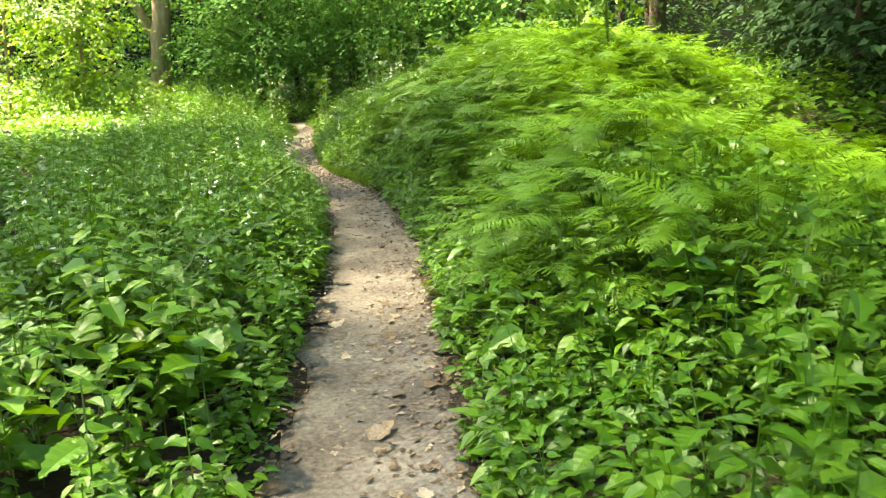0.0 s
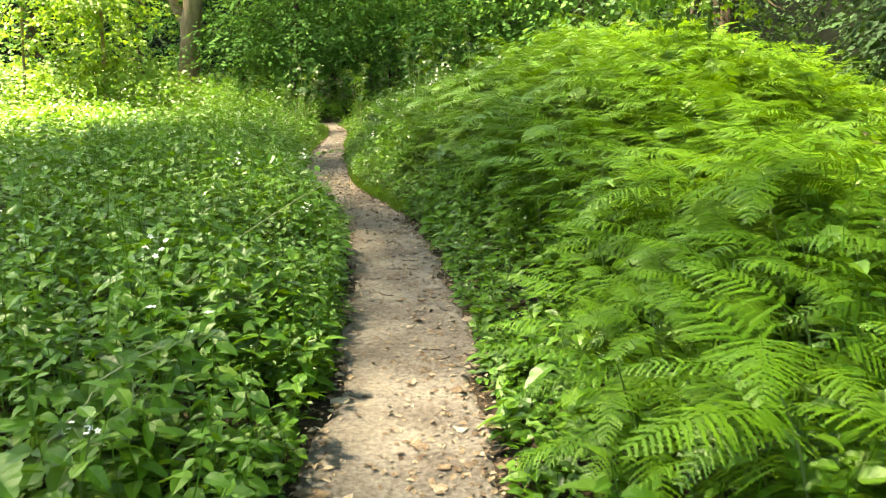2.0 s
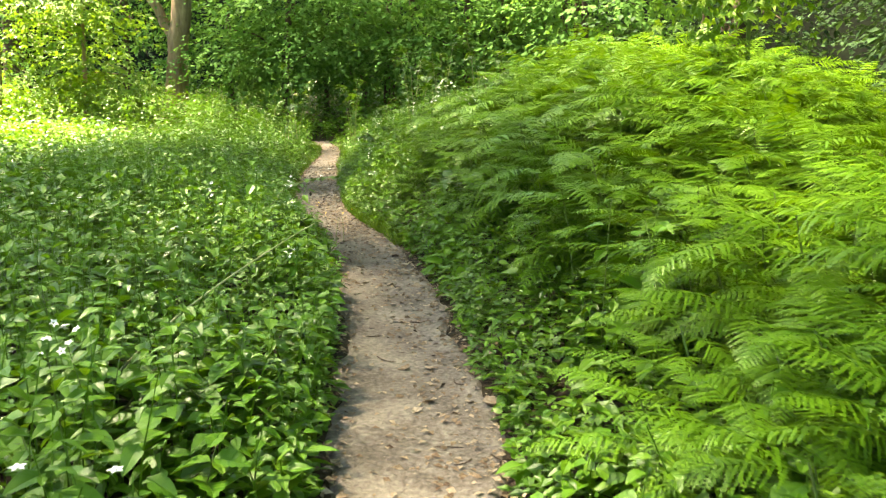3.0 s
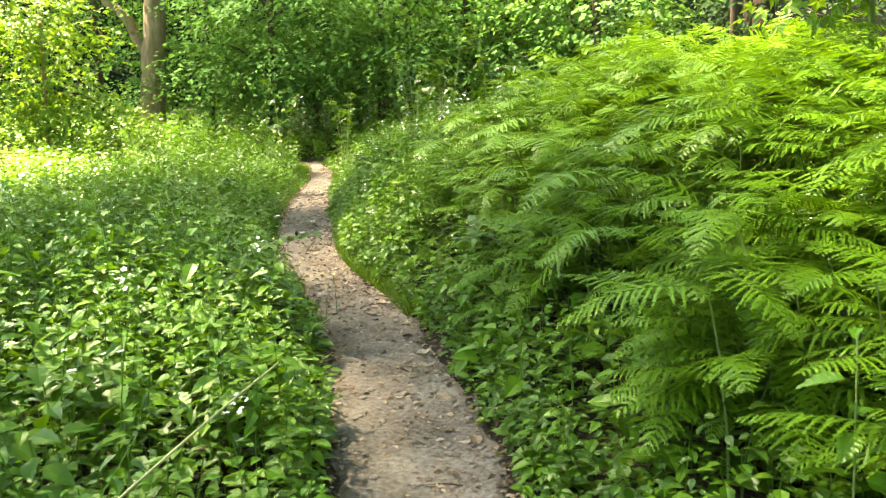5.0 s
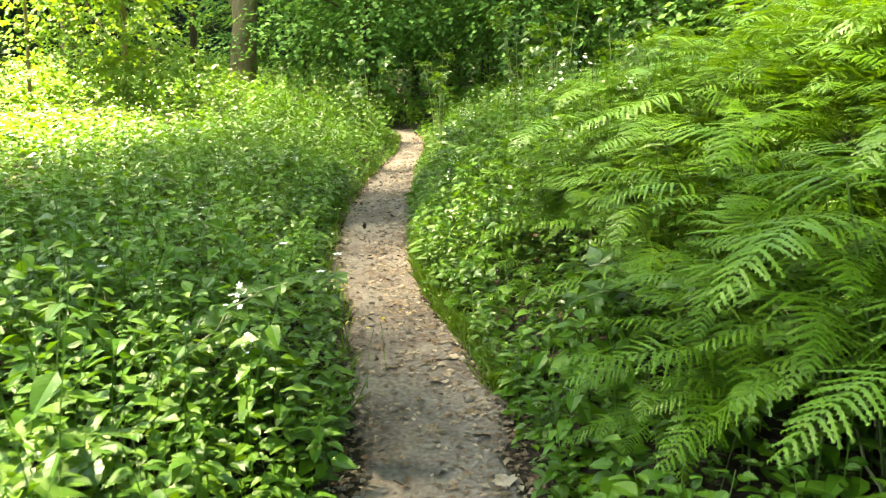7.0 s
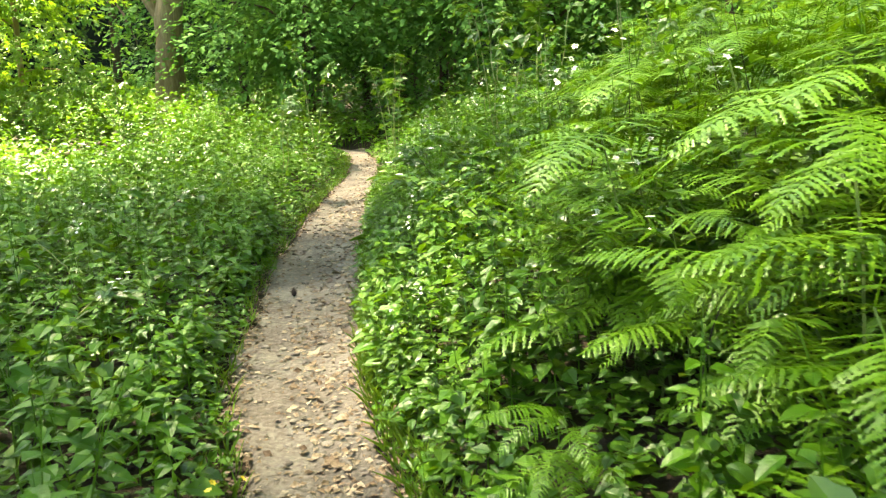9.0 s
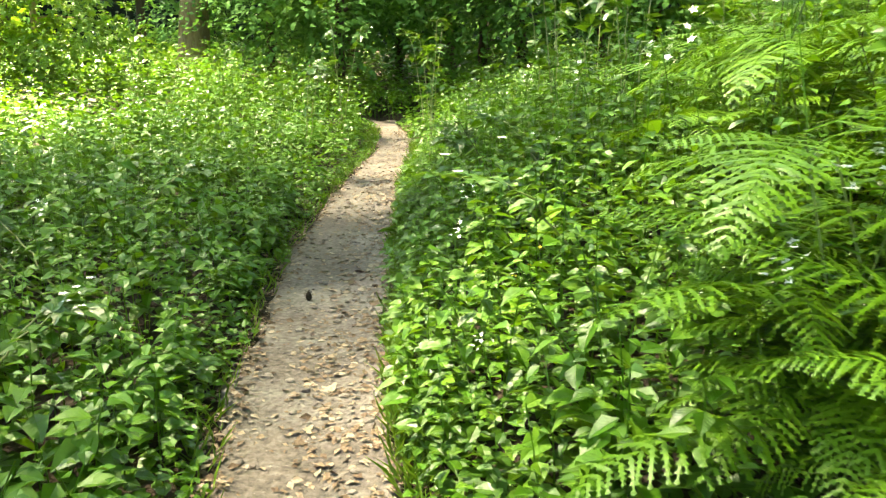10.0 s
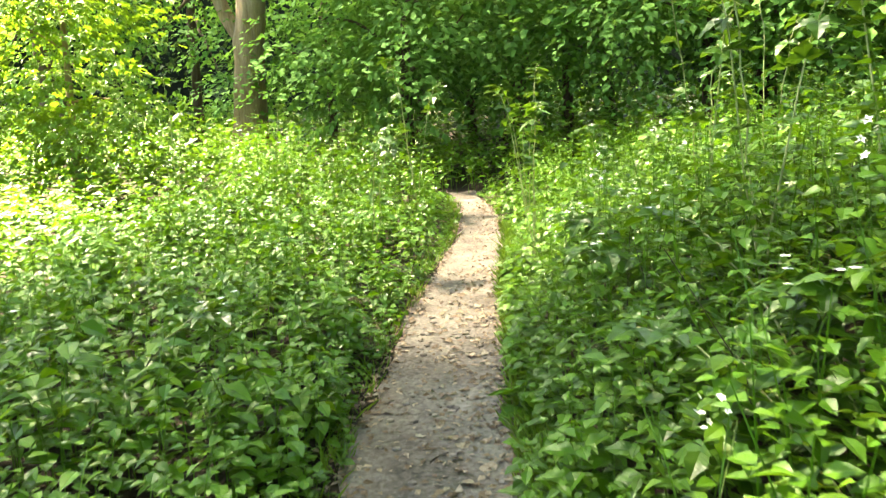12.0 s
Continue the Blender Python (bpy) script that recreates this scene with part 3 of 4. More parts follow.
# ---- trees ----
def crown(ellipsoids, sprays, leaves, leaf, spread, template, rng, keep=None):
    """Leaf sprays on the shells of ellipsoids (centre, radii): flat, tipped outwards and down."""
    P, D, N, S = [], [], [], []
    total = sum(r[0] * r[1] + r[1] * r[2] for c, r in ellipsoids)
    for c, r in ellipsoids:
        c, r = np.array(c, float), np.array(r, float)
        n = int(sprays * (r[0] * r[1] + r[1] * r[2]) / total)
        u = unit(rng.normal(0, 1, (n, 3)))
        q = c + u * r * (rng.uniform(0.35, 1.0, (n, 1)) ** 0.6)
        if keep is not None:
            ok = keep(q)
            q, u = q[ok], u[ok]
            n = len(q)
        out = unit(u * (1, 1, 0.25) + rng.normal(0, 0.35, (n, 3)) + (0, 0, -0.18))
        nor = unit(np.array([0, 0, 1.0]) + 0.45 * u + rng.normal(0, 0.25, (n, 3)))
        side = unit(np.cross(out, nor))
        for k in range(leaves):
            a = (k / max(1, leaves - 1) - 0.35) * spread * 2 + rng.normal(0, 0.05, (n, 1))
            b = (1 if k % 2 else -1) * np.abs(rng.normal(0.42, 0.22, (n, 1))) * spread * (1.05 - 0.6 * k / leaves)
            p = q + out * a + side * b - np.array([0, 0, 1.0]) * (a * a * 0.35 + rng.normal(0, 0.025, (n, 1)))
            P.append(p)
            D.append(unit(out * 0.8 + side * np.sign(b) * 0.7 + (0, 0, -0.25) + rng.normal(0, 0.25, (n, 3))))
            N.append(nor + rng.normal(0, 0.22, (n, 3)))
            S.append(leaf * rng.uniform(0.7, 1.25, n))
    return scatter(template, np.concatenate(P), basis(np.concatenate(D), np.concatenate(N), np.concatenate(S)))


def curve(a, b, sag, n=9, rng=None, rough=0.0):
    a, b = np.array(a, float), np.array(b, float)
    s = np.linspace(0, 1, n)[:, None]
    p = a + (b - a) * s + np.array([0, 0, 1.0]) * sag * np.sin(np.pi * s)
    if rng is not None:
        p[1:-1] += rng.normal(0, rough, (n - 2, 3))
    return p


def tree(x, y, height, radius, lean, limbs, ellipsoids, sprays, leaves, leaf, spread, mat, bark, label, seed, template=LOW, keep=None, name="tree", sides=12):
    """A tree: tapered trunk with a flared foot, limbs that leave it at a given share of its height, and a crown of leaf sprays."""
    rng = np.random.default_rng(seed)
    z = float(land(x, y))
    root = new(name)
    root.location = (x, y, z)
    tagged(root, label, "tree")
    n = 16
    s = np.linspace(0, 1, n)
    P = np.stack([lean[0] * s, lean[1] * s, s * height - 0.15 * (s == 0)], 1)
    P[2:, :2] += np.cumsum(rng.normal(0, radius * 0.12, (n - 2, 2)), 0)
    R = radius * (1 - 0.5 * s * min(1, height / 8)) * (1 + 0.55 * np.exp(-s * height / 0.35))
    V, T = rod(P, R, sides)
    V[:, :2] += (radius * 0.07 * wave(V[:, 0] * 7, V[:, 2] * 0.9, 3, seed))[:, None]
    part("trunk", mesh_tris("trunk", V, T, bark, True), root)
    for share, tip, r in limbs:
        a = np.array([np.interp(share, s, P[:, i]) for i in range(3)])
        c = curve(a, np.array(tip, float) - (x, y, z), 0.06 * height * rng.uniform(-0.3, 0.8), 9, rng, r * 0.5)
        part("limb", mesh_tris("limb", *rod(c, np.linspace(r, r * 0.25, 9), 8), bark, True), root)
    V, T = crown(ellipsoids, sprays, leaves, leaf, spread, template, rng, keep)
    part("crown", mesh_tris("crown", V - np.array([x, y, z]), T, mat), root)
    return root


# holes in the added canopy for sun flecks: x, y, radius on the ground
DENSITY = 0.95  # how closely the high canopy closes
FLECKS = ((-0.62, 6.1, 0.2), (1.38, 6.9, 0.2), (3.4, 7.8, 0.2), (-2.2, 9.7, 0.4))


def keep_shade(q):
    ok = np.ones(len(q), bool)
    for fx, fy, r in FLECKS:
        h = q[:, 2] - 0.6
        ok &= np.hypot(q[:, 0] - SUN.x / SUN.z * h - fx, q[:, 1] - SUN.y / SUN.z * h - fy) > r + 0.42
    return ok


def tall(x, y, lobes, label, seed):
    """A tall tree added for its shade, crown out of view; each lobe of its crown: x, y and the number of leaf sprays.
    """
    lobes = [(cx, cy, int(n * DENSITY)) for cx, cy, n in lobes]
    limbs = [(0.5 + 0.05 * i, (cx, cy, 15.0), 0.16) for i, (cx, cy, n) in enumerate(lobes)]
    top = tree(x, y, 17, 0.3, (0.3, 0.2), limbs, [((lobes[0][0], lobes[0][1], 16), (4.6, 4.6, 2.4))], lobes[0][2], 10, 0.26, 0.55, TREE_LEAF, DARK_BARK, label, seed, keep=keep_shade)
    rng = np.random.default_rng(seed + 500)
    for cx, cy, n in lobes[1:]:
        V, T = crown([((cx, cy, 16), (4.6, 4.6, 2.4))], n, 10, 0.26, 0.55, LOW, rng, keep_shade)
        part("crown", mesh_tris("crown", V - np.array(top.location), T, TREE_LEAF), top)


# unseen crowns set toward the sun from wherever shade is wanted
tall(-14.5, 7, [(-11.2, 6.9, 20), (-4.0, 3.6, 560), (-6.9, 6.9, 190), (-9.2, 9.7, 400), (-9.0, 16.0, 310), (-11.0, 10.2, 420)], "unseen tall tree with a dense canopy, added to shade the trail", 1)
tall(-15.5, 14, [(-12.7, 12.6, 460), (-10.3, 17.0, 250), (-8.0, 15.4, 90), (-3.6, 9.6, 220), (-4.7, 15.6, 70), (-10.6, 22.6, 300), (-7.2, 20.6, 150), (-11.4, 26.2, 160), (-5.8, 25.2, 150)], "unseen tall tree with a wide canopy, added to shade the trail", 2)
tall(-16, 31, [(-13.7, 31.2, 260), (-9.6, 31.2, 230)], "dark-barked tree, its unseen high canopy added to shade the wood", 3)
tall(-4.5, 33, [(-5.7, 34, 160), (0.5, 35, 160)], "dark-barked tree deep in the wood, unseen canopy added for shade", 4)
tall(7, 27, [(6, 26, 420), (1.8, 15.6, 600), (0.8, 11.2, 440), (3.6, 18.5, 300)], "dark-barked tree behind the bank, its unseen canopy added for shade", 5)

tall(8.5, -1, [(4.2, 1.0, 560), (6.5, 5.5, 380), (1.8, -3.0, 300)], "unseen tall tree added to shade the start of the trail", 6)

# the forked tree behind the nettles
tree(-9.75, 29, 6.5, 0.37, (0.35, 0.1), [(0.36, (-11.0, 28.9, 5.6), 0.2), (0.62, (-9.5, 28.4, 6.6), 0.1), (0.95, (-8.6, 29.6, 10), 0.22)],
     [((-10, 29.8, 9), (4, 3, 2.4)), ((-13.5, 30, 6), (2.5, 2, 2.6)), ((-7.6, 31.5, 5), (2, 1.5, 2.5))], 240, 24, 0.15, 0.6, TREE_LEAF, BARK, "forked tree with ridged brown bark behind the nettles", 11, sides=16)
# sunlit saplings at the edge of the nettles
tree(-10.2, 23.9, 5.2, 0.055, (0.1, 0.2), [(0.3, (-8.8, 23.3, 2.2), 0.02), (0.45, (-11.6, 23.4, 3.4), 0.02), (0.6, (-9.2, 23.9, 3.9), 0.02)],
     [((-10.0, 23.6, 2.9), (1.5, 1.0, 1.5)), ((-9.0, 23.3, 1.9), (1.0, 0.7, 0.5)), ((-10.6, 23.5, 4.2), (1.6, 1.0, 1.0))], 150, 24, 0.16, 0.55, MAPLE, BARK, "slender young maple with sunlit pale leaves", 12, PALM)
tree(-12, 23.2, 3.6, 0.04, (0.2, 0), [(0.5, (-11.2, 23, 2.2), 0.015)], [((-12, 23, 2.0), (1.5, 1.0, 1.2))], 50, 24, 0.14, 0.5, MAPLE, BARK, "small bushy maple with sunlit yellow-green leaves", 13, PALM)
# hazel with low sweeping boughs
tree(-6.0, 28, 6, 0.12, (0.2, 0.1), [(0.3, (-4.6, 27, 3.4), 0.05), (0.35, (-7.2, 27, 3.6), 0.05), (0.6, (-6, 26.5, 5.5), 0.05)],
     [((-5.7, 27.6, 4.6), (2.3, 2.2, 2.9)), ((-6.9, 27.2, 2.8), (1.2, 1.2, 1.5)), ((-4.6, 27.6, 4.0), (1.8, 1.6, 1.7)), ((-5.6, 26.6, 2.9), (1.2, 1, 0.9))], 230, 40, 0.145, 0.8, SHADE_LEAF, DARK_BARK, "dense shrubby tree with layered dark green boughs", 14)
for i, (x, y) in enumerate([(-3.0, 28.6), (-0.6, 27.4), (-8.4, 30.6), (2.2, 27.8), (-5.4, 31.6)]):
    tree(x, y, 6.2, 0.1, (0.1, 0.1), [(0.3, (x + 1.3, y - 1, 3.3), 0.04), (0.35, (x - 1.4, y - 0.9, 3.6), 0.04), (0.6, (x, y - 1.4, 5.2), 0.04)],
         [((x, y - 0.3, 5.0), (2.5, 1.9, 2.4)), ((x + 0.9, y - 0.9, 2.8 + 0.4 * (i % 2)), (1.7, 1.2, 1.1)), ((x - 1.1, y - 0.7, 3.0), (1.6, 1.2, 1.1))], 170, 40, 0.145, 0.8, SHADE_LEAF, DARK_BARK, "shrubby woodland tree with layered drooping green boughs", 60 + i)
# wood behind and on the far side of the bracken
wood = np.random.default_rng(9)
for i, (x, y, low) in enumerate([(-2.2, 31, 2.4), (0.5, 28.5, 2.2), (2.6, 25.5, 2.3), (4.8, 23, 2.2), (8.6, 17.0, 0.9), (9.2, 13.2, 0.8), (8.8, 9.6, 0.8), (11, 11.5, 0.8), (7.4, 15.2, 0.9), (7.3, 11.6, 0.8), (10.6, 14.6, 0.9), (3.2, 31, 2.0), (7, 27, 2.0), (10.5, 23, 1.8), (11.5, 17, 1.8), (-15.5, 31, 1.6), (-12.5, 32, 1.5), (-16, 21, 1.4), (-3.5, 36, 2.0), (-7.5, 35, 1.2)]):
    r = wood.uniform(2.0, 2.7)
    low -= 0.9 if y > 22 and i not in (0, 17) else 0
    # right of x = 3.5 the leaf colour itself carries the wood's shade
    tree(x, y, 5.5 if x > 7.2 and y < 20 else 8, wood.uniform(0.1, 0.2), tuple(wood.normal(0, 0.3, 2)), [(0.45, (x + 1.2, y - 1, low + 2.5), 0.05), (0.5, (x - 1.3, y - 0.6, low + 2.8), 0.05), (0.6, (x, y + 1.2, low + 3.5), 0.05)],
         [((x, y, low + 2.6), (r, r, 2.6)), ((x + wood.uniform(-1.5, 1.5), y - 0.8, low + 1.0), (1.4, 1.2, 1.0)), ((x, y, low + 5.5), (r, r, 2.0))][:2 if x > 7.2 and y < 20 else 3], 230 if x > 7.2 and y < 20 else 150, 24, 0.16, 0.65, (DARKENED_LEAF if x > 3.5 else SHADE_LEAF), DARK_BARK, "dense woodland tree, its foliage darkened to stand for deep shade" if x > 3.5 else "woodland tree with dark green foliage in deep shade", 100 + i)
# a tree whose boughs hang in over the nettles
tree(-9.5, 17, 8, 0.16, (0.6, 0.1), [(0.45, (-7.0, 16.6, 4.2), 0.05), (0.5, (-8, 15, 4.6), 0.05)],
     [((-8.6, 16.6, 5.2), (2.2, 2.4, 1.9)), ((-7.4, 16.6, 4.0), (1.2, 1.2, 0.8))], 110, 24, 0.13, 0.5, MAPLE, DARK_BARK, "tree with light green boughs over the nettles", 15, PALM)
# sapling among the bracken
tree(2.3, 11.6, 2.1, 0.022, (-0.15, -0.2), [(0.55, (1.6, 11.1, 2.8), 0.009), (0.7, (2.7, 11.2, 3.0), 0.009), (0.8, (2.0, 11.0, 3.15), 0.008)],
     [((2.1, 11.3, 2.85), (0.85, 0.6, 0.5)), ((1.5, 11.1, 2.6), (0.5, 0.4, 0.28))], 64, 9, 0.14, 0.24, MAPLE, STEM, "green maple sapling rising out of the bracken", 16, PALM, name="sapling", sides=6)

# high canopy added out of view for shade, and far woods closing the view
rw = np.random.default_rng(31)
q = [((px + rw.uniform(-2, 2), py + rw.uniform(-2, 2), rw.uniform(13, 17)), (4.6, 4.6, 2.2)) for px in range(-42, 46, 8) for py in range(37, 58, 7)]
q += [((px, py, 15), (4.6, 4.6, 2.2)) for px in (11, 18, 26) for py in range(6, 32, 8)] + [((8, py, 15), (4.2, 4.2, 2.2)) for py in (9, 14, 19)]
# unseen leaves overhead, there only to keep light off the wood below
stuff("woodland_canopy", *crown(q, 4600, 12, 0.72, 0.9, LOW, rw), TREE_LEAF, "high leafy canopy of the surrounding wood", "trees")
a = rw.uniform(0, 2 * np.pi, 420)
rad = rw.uniform(31, 44, 420)
q = [((-3 + math.cos(b) * r, 12 + math.sin(b) * r, rw.uniform(0.8, 9.0)), (2.6, 2.6, 1.6)) for b, r in zip(a, rad)]
# darkened leaves stand in for the shade under distant trees
stuff("far_woods", *crown(q, 2400, 16, 0.3, 0.75, LOW, rw), DARKENED_LEAF, "deep green woodland in the distance", "trees")
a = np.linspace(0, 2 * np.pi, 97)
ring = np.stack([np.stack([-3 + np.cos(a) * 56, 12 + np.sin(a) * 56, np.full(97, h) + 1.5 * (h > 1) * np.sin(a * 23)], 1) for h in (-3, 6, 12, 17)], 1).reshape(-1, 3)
# plain ring closing the view, forest shade put into its colour
tagged(new("backdrop", mesh_tris("backdrop", ring, grid_tris(97, 4), FAR, True)), "distant woodland backdrop painted near-black for its deep shade", "backdrop", kind="structure")

# undergrowth that closes the end of the trail and the floor of the wood
x, y = bulk.uniform(-17, 16, 2800), 25.2 + 20 * bulk.uniform(0, 1, 2800)
stuff("wood_floor_plants", *herb_stuff(x, y, bulk.uniform(0.5, 1.15, len(x)), 10, 0.18, LOW, bulk, False), HERB, "shaded green plants on the woodland floor")

x, y = bulk.uniform(-7.5, -1.5, 240), bulk.uniform(24.9, 28.0, 240)
stuff("trail_end_plants", *herb_stuff(x, y, bulk.uniform(0.45, 0.85, 240), 15, 0.09, PLAIN, bulk, True), HERB, "green herbs closing over the end of the trail")
x, y = bulk.uniform(-36, 36, 6000), bulk.uniform(-26, 52, 6000)
ok = (np.abs(x + 1) > 12.5) | (y < -7) | (y > 45)
ok &= np.abs(x - trail_x(y)) > 0.6
x, y = x[ok], y[ok]
stuff("wood_floor_plants", *herb_stuff(x, y, bulk.uniform(0.4, 1.0, len(x)), 8, 0.22, LOW, bulk, False), HERB, "green plants on the floor of the surrounding wood")

# ---- brambles ----
def trefoil(template):
    V, T = template
    out = []
    for a, sc in ((0, 1.0), (75, 0.8), (-75, 0.8)):
        c, n = math.cos(radians(a)), math.sin(radians(a))
        out.append((np.stack([V[:, 0] * c + V[:, 1] * n, V[:, 1] * c - V[:, 0] * n, V[:, 2]], 1) * sc + np.array([0, 0.12, 0]), T))
    return merged(out)


TREFOIL = mesh_tris("leaf", *trefoil(leaf_fine(6, 0.34, 0, 0.03)), BRAMBLE)


def blossom(petals, mat):
    a = np.arange(petals) * 2 * np.pi / petals
    z = np.zeros(petals)
    D = np.stack([np.cos(a), np.sin(a), z + 0.25], 1)
    return mesh_tris("flower", *scatter(leaf_low(0.34), D * 0.1, basis(D, np.array([[0, 0, 1.0]] * petals), np.ones(petals))), mat)


WHITE_FLOWER, YELLOW_FLOWER = blossom(5, WHITE), blossom(6, YELLOW)


def bramble(seed, reach, rise, canes, flowers):
    """A bramble: arching canes from one root, each with its leaves; flowers near the tips."""
    rng = np.random.default_rng(seed)
    root = tagged(new("bramble"), "arching bramble with three-part green leaves" + (" and white flowers" if flowers else ""), "bramble", "brambles on the verge")
    for c in range(canes):
        az = rng.uniform(0, 6.3)
        out = np.array([math.cos(az), math.sin(az), 0])
        s = np.linspace(0, 1, 14)
        L, H = reach * rng.uniform(0.6, 1.1), rise * rng.uniform(0.75, 1.1)
        P = out * (s * L)[:, None] + np.array([0, 0, 1.0]) * (H * (1.55 * s - 0.75 * s ** 2.4))[:, None] + rng.normal(0, 0.008, (14, 3))
        P[0] = (0, 0, -0.03)
        cane = part("cane", mesh_tris("cane", *rod(P, np.linspace(0.006, 0.002, 14), 5), CANE, True), root)
        for k in range(3, 14):
            side = unit(np.cross(out, (0, 0, 1.0))) * (1 if k % 2 else -1)
            d = unit(side * 0.8 + out * 0.5 + rng.normal(0, 0.3, 3) + (0, 0, 0.1))
            M = basis(d[None], (np.array([0, 0, 1.0]) + rng.normal(0, 0.25, 3))[None], rng.uniform(0.075, 0.125))[0]
            part("leaf", TREFOIL, cane, m=matrix_of(M, P[k]))
        if flowers:
            for k in (11, 12, 13):
                p = P[k] + rng.normal(0, 0.03, 3) + (0, 0, 0.05)
                part("flower", WHITE_FLOWER, cane, "small white flower", matrix_of(np.eye(3) * 0.02, p))
    return root


brambles = [bramble(300, 0.7, 0.75, 3, True), bramble(301, 0.5, 1.4, 2, False), bramble(302, 0.8, 0.6, 3, False), bramble(303, 0.35, 2.0, 3, True)]
SPOTS = [(-2.75, 19.7, 3), (-1.5, 18.5, 3), (-0.75, 18.0, 1), (-1.35, 17.2, 3), (-2.0, 19.9, 1), (-1.9, 16.9, 0), (-1.7, 14.2, 0), (-1.55, 15.2, 2), (-1.3, 16.1, 0), (-1.9, 18.3, 2), (-2.1, 17.6, 0),
         (-0.3, 16.4, 3), (0.3, 17.2, 1), (-3.0, 21.5, 3), (-2.2, 22.0, 1), (-2.05, 10.4, 0), (-2.4, 10.0, 2), (-3.1, 13.2, 0), (-3.6, 14.6, 2), (-4.6, 23.0, 3), (-5.4, 23.4, 1), (-6.6, 23.2, 3), (-1.15, 6.3, 2), (-1.3, 4.6, 0), (-7.6, 22.4, 3), (-4.2, 19.8, 1), (-0.9, 16.6, 3), (-0.2, 15.4, 3), (-0.5, 17.4, 1), (-1.0, 19.2, 3), (-4.4, 16.2, 0), (-3.9, 17.6, 2), (-2.5, 9.0, 0), (0.2, 9.9, 2), (-0.1, 11.2, 2), (-0.4, 13.0, 0)]
for i, (x, y, k) in enumerate(SPOTS):
    d = x - float(trail_x(y))
    if k in (0, 2) and abs(d) < 1.3:
        x += math.copysign(1.3, d) - d
    m = pose(x, y, float(land(x, y)), 0, 0, 137 * i)
    if k not in [t[2] for t in SPOTS[:i]]:
        brambles[k].matrix_basis = m
    else:
        copy_thing(brambles[k], m @ Matrix.Scale(near.uniform(0.85, 1.2), 4))

# white and yellow flower stalks among the herbs
def flower_stalk(h, heads, me, name, label, seed):
    rng = np.random.default_rng(seed)
    root = new(name, mesh_tris(name, *stem_rod(h, rng.normal(0, 0.1, 2), 0.003), STEM))
    for k in range(heads):
        p = np.array([0, 0, h]) + rng.normal(0, 0.035, 3)
        part("flower", me, root, m=matrix_of(basis(unit(rng.normal(0, 1, (1, 3))), np.array([[0, 0, 1.0]]), 0.013)[0], p))
    return tagged(root, label, "flower", "wild flowers")


whites = flower_stalk(0.75, 9, WHITE_FLOWER, "white_flower", "small cluster of white flowers on a green stalk", 5)
yellows = flower_stalk(0.3, 3, YELLOW_FLOWER, "yellow_flower", "small yellow buttercup on a thin stalk", 6)
whites.matrix_basis = pose(-1.95, 10.3, float(land(-1.95, 10.3)))
yellows.matrix_basis = pose(-1.75, 11.3, float(land(-1.75, 11.3)))
for i in range(44):
    left = i % 2 == 0
    x, y, d = (float(v[0]) for v in points(1, *((-3.2, -0.6) if left else (0.5, 1.8)), *((4, 23) if left else (12.5, 20)), near))
    h = float(left_height(d, y) if left else right_height(d, y) * 0.85)
    copy_thing(whites, pose(x, y, float(land(x, y)), 0, 0, 61 * i) @ Matrix.Scale(h / 0.75 * near.uniform(0.95, 1.15), 4))
for x, y in ((-1.45, 14.7), (-1.55, 14.3), (-1.6, 15.0), (-1.7, 11.5), (-2.05, 12.0), (-0.45, 12.3)):
    copy_thing(yellows, pose(x, y, float(land(x, y)), 0, 0, 90 * x))

# last year's dark bracken stalks, still upright
for i in range(34):
    x, y, d = (float(v[0]) for v in points(1, 0.9, 3.0, 11.5, 18.5, near))
    h = float(right_height(d, y)) * near.uniform(0.75, 1.02)
    ob = new("dead_stalk", mesh_tris("dead_stalk", *stem_rod(h, near.normal(0, 0.12, 2), 0.003), CONE))
    ob.matrix_basis = pose(x, y, float(land(x, y)))
    tagged(ob, "thin dark dead stalk standing among the ferns", "stalk", "dead bracken stalks")

c = np.stack([np.linspace(-2.0, -1.3, 9), np.linspace(6.4, 7.95, 9), np.zeros(9)], 1)
c[:, 2] = float(land(-2.0, 6.4)) - 0.02 + 0.78 * np.linspace(0, 1, 9) ** 0.45
tagged(new("dead_stalk", mesh_tris("dead_stalk", *rod(c, np.linspace(0.006, 0.003, 9), 6), CANE, True)), "long pale dry stalk lying over the nettles", "stalk", "dead bracken stalks")

# ---- on the trail: fallen leaves, pebbles, twigs, a cone ----
def curled(seed):
    V, T = leaf_fine(6, 0.4, 0.05, 0.05, 0.0)
    k = np.random.default_rng(seed)
    V = V - np.array([0, 0.5, 0])
    V[:, 2] = 0.12 * V[:, 0] ** 2 * k.uniform(-1, 4) + 0.5 * V[:, 1] ** 2 * k.uniform(0.1, 0.9) + 0.05 * np.sin(V[:, 0] * 9 + seed) + 0.04
    V[:, 2] -= V[:, 2].min()
    return mesh_tris("fallen_leaf", V, T, LITTER)


CURLED = [curled(i) for i in range(6)]
DRY = [(-0.854, 5.05, 0.15), (-0.74, 5.0, 0.11), (-0.335, 6.1, 0.12), (-0.402, 4.71, 0.11), (-0.987, 10.44, 0.12), (-0.36, 3.42, 0.13), (-0.72, 2.95, 0.12), (-0.16, 3.9, 0.1), (-0.62, 4.4, 0.08), (-0.9, 5.97, 0.1), (-0.3, 7.2, 0.1), (-1.12, 10.84, 0.09), (-0.84, 9.68, 0.11), (-0.95, 10.2, 0.09)]
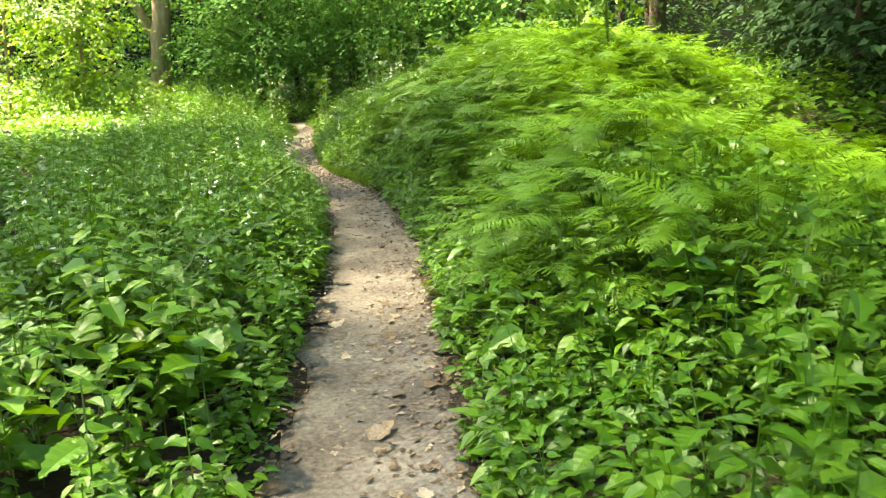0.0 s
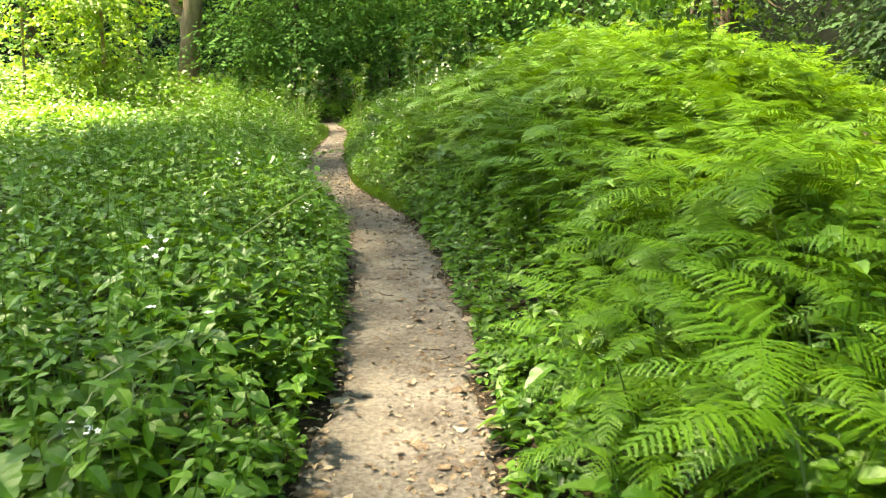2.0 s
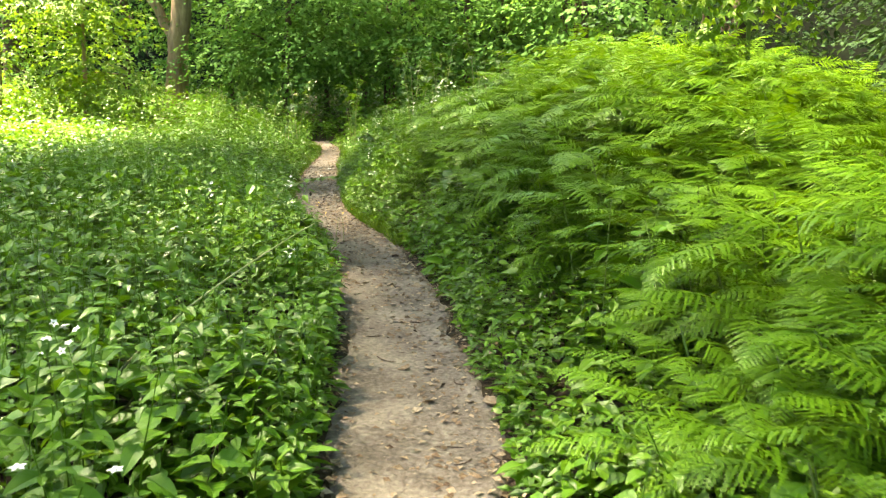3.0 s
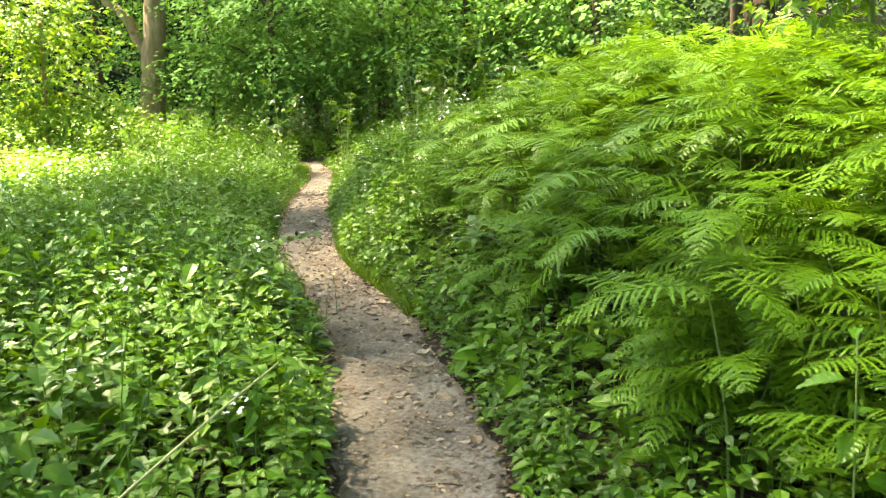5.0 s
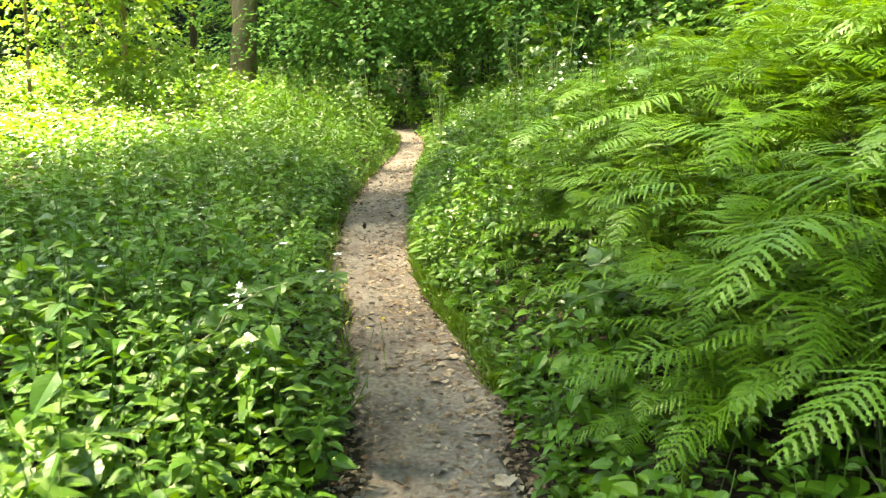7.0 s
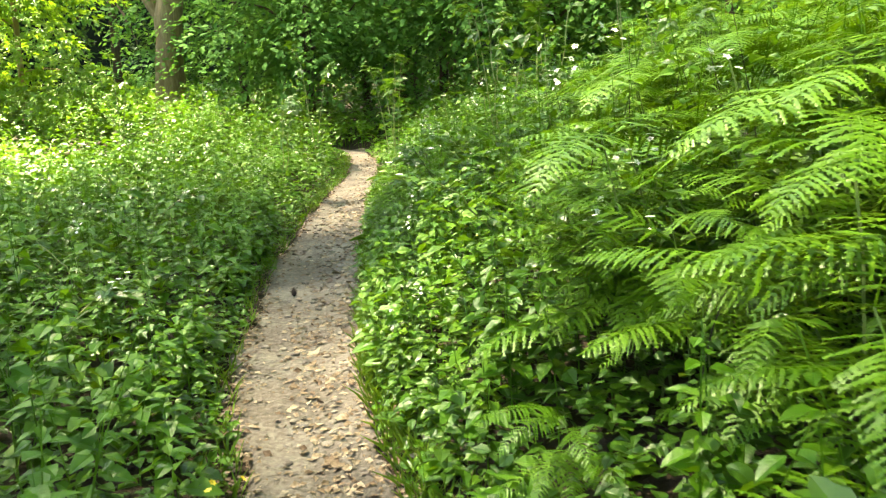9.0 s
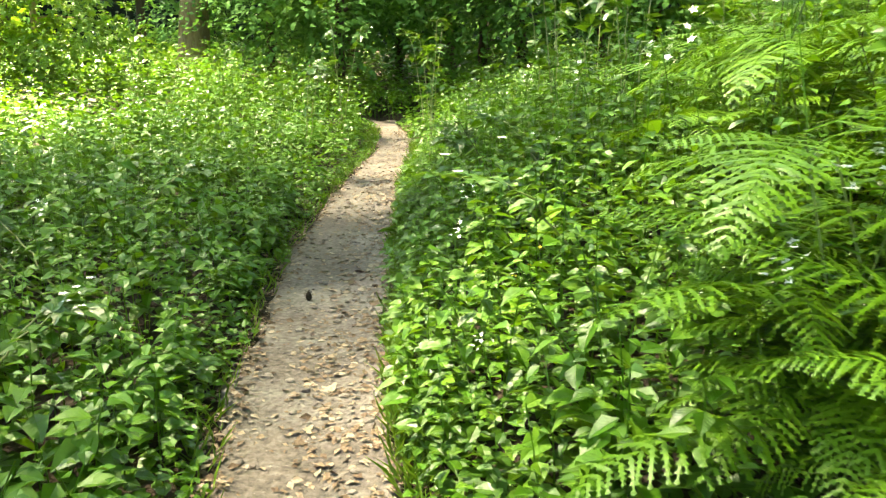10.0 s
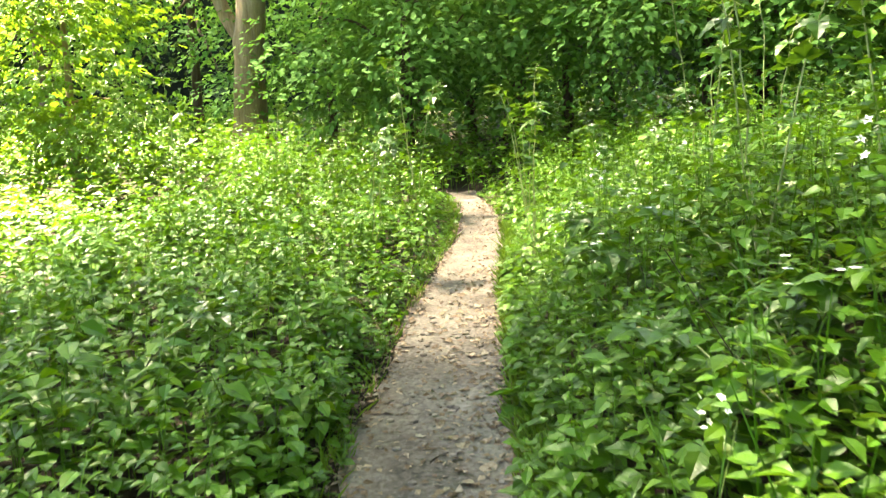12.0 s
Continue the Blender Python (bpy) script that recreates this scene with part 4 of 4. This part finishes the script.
for i in range(270):
    y = near.uniform(1.5, 12) if i % 3 == 0 else near.uniform(11, 20)
    u = near.uniform(-1.05, 1.05) if i % 4 == 0 else near.normal(0.5, 0.32)
    DRY.append((float(trail_x(y) + u * trail_half(y)), y, near.uniform(0.03, 0.08)))
for i, (x, y, size) in enumerate(DRY):
    ob = new("fallen_leaf", CURLED[i % 6])
    ob.matrix_basis = pose(x, y, float(path_top(x, y)) + 0.003, near.normal(0, 8), near.normal(0, 8), near.uniform(0, 360)) @ Matrix.Scale(size, 4)
    tagged(ob, "curled dry pale brown leaf lying on the path", "leaf", "fallen leaves on the footpath")


def lump(seed, rings=4, sides=7):
    k = np.random.default_rng(seed)
    a = np.linspace(0, 2 * np.pi, sides, endpoint=False)
    V = [(0, 0, -0.35)]
    for i in range(1, rings):
        p = np.pi * i / rings
        r = math.sin(p) * (1 + k.normal(0, 0.14, sides))
        V += [(r[j] * math.cos(a[j]), r[j] * math.sin(a[j]) * 0.8, -0.35 * math.cos(p) + k.normal(0, 0.04)) for j in range(sides)]
    V.append((0, 0, 0.36))
    T = [(0, 1 + (j + 1) % sides, 1 + j) for j in range(sides)]
    for i in range(rings - 2):
        for j in range(sides):
            p, q = 1 + i * sides + j, 1 + i * sides + (j + 1) % sides
            T += [(p, q, q + sides), (p, q + sides, p + sides)]
    e, b = len(V) - 1, 1 + (rings - 2) * sides
    T += [(b + j, b + (j + 1) % sides, e) for j in range(sides)]
    return np.array(V, float), np.array(T)


LUMPS = [lump(i) for i in range(5)]
PEBBLES = [mesh_tris("pebble", *l, STONE) for l in LUMPS]
for i in range(290):
    y = near.uniform(8.5, 20)
    x = float(trail_x(y) + near.uniform(-0.95, 0.95) * trail_half(y))
    size = near.uniform(0.01, 0.03)
    ob = new("pebble", PEBBLES[i % 5])
    ob.matrix_basis = pose(x, y, float(path_top(x, y)) + size * 0.15, 0, 0, near.uniform(0, 360)) @ Matrix.Scale(size, 4)
    tagged(ob, "small grey-brown stone half sunk in the path", "stone", "stones on the footpath")
n = 3600
y = bulk.uniform(1, 23, n)
x = trail_x(y) + bulk.uniform(-1.05, 1.05, n) * trail_half(y)
az = bulk.uniform(0, 6.3, n)
stuff("path_grit", *scatter(lump(9, 2, 5), np.stack([x, y, path_top(x, y)], 1), basis(np.stack([np.cos(az), np.sin(az), 0 * az], 1), np.array([[0, 0, 1.0]] * n), bulk.uniform(0.002, 0.009, n))), STONE, "fine grit and crumbs of earth on the path", "gravel")
n = 10500
y = np.where(np.arange(n) < 7500, bulk.uniform(1, 24, n), bulk.uniform(10, 20, n))
sd = bulk.choice([-1, 1], n)
x = trail_x(y) + np.where(bulk.uniform(0, 1, n) < 0.55, sd * trail_half(y) * (1 + bulk.normal(0, 0.16, n)), bulk.normal(0.35, 0.5, n) * trail_half(y))
az = bulk.uniform(0, 6.3, n)
stuff("leaf_litter", *scatter(leaf_low(0.3), np.stack([x, y, path_top(x, y) + 0.006], 1), basis(np.stack([np.cos(az), np.sin(az), bulk.normal(0, 0.15, n)], 1), np.array([0, 0, 1.0]) + bulk.normal(0, 0.3, (n, 3)), bulk.uniform(0.016, 0.055, n))), LITTER, "scraps of dry leaf strewn along the path", "leaf litter")
for i in range(26):
    y = near.uniform(3, 19)
    u = near.uniform(-1, 1)
    x = float(trail_x(y) + u * trail_half(y))
    L, b = near.uniform(0.05, 0.16), near.normal(0, 0.1)
    s = np.linspace(-0.5, 0.5, 6)
    ob = new("twig", mesh_tris("twig", *rod(np.stack([s * L, b * L * s * s * 4, 0 * s], 1), np.linspace(0.004, 0.002, 6), 5), DARK_BARK, True))
    ob.matrix_basis = pose(x, y, float(path_top(x, y)) + 0.005, 0, 0, near.uniform(0, 360))
    tagged(ob, "short dead twig lying on the path", "twig", "twigs on the footpath")


def cone(x, y, size):
    root = tagged(new("fir_cone"), "small dark fir cone standing on the path", "cone")
    root.matrix_basis = pose(x, y, float(path_top(x, y)))
    s = np.linspace(0, 1, 8)
    part("core", mesh_tris("core", *rod(np.stack([0 * s, 0.1 * s * size, s * size], 1), size * 0.3 * np.sin(np.pi * (0.12 + 0.84 * s)), 8), CONE), root)
    k = np.arange(34)
    h, a = k / 34, k * 2.4
    r = size * 0.26 * np.sin(np.pi * (0.12 + 0.8 * h))
    D = np.stack([np.cos(a), np.sin(a), 0 * a + 0.5], 1)
    part("scales", mesh_tris("scales", *scatter(leaf_low(0.45), np.stack([np.cos(a) * r, np.sin(a) * r, h * size], 1), basis(D, np.array([[0, 0, 1.0]] * 34), np.full(34, size * 0.28))), CONE), root)


cone(-2.785, 15.285, 0.06)
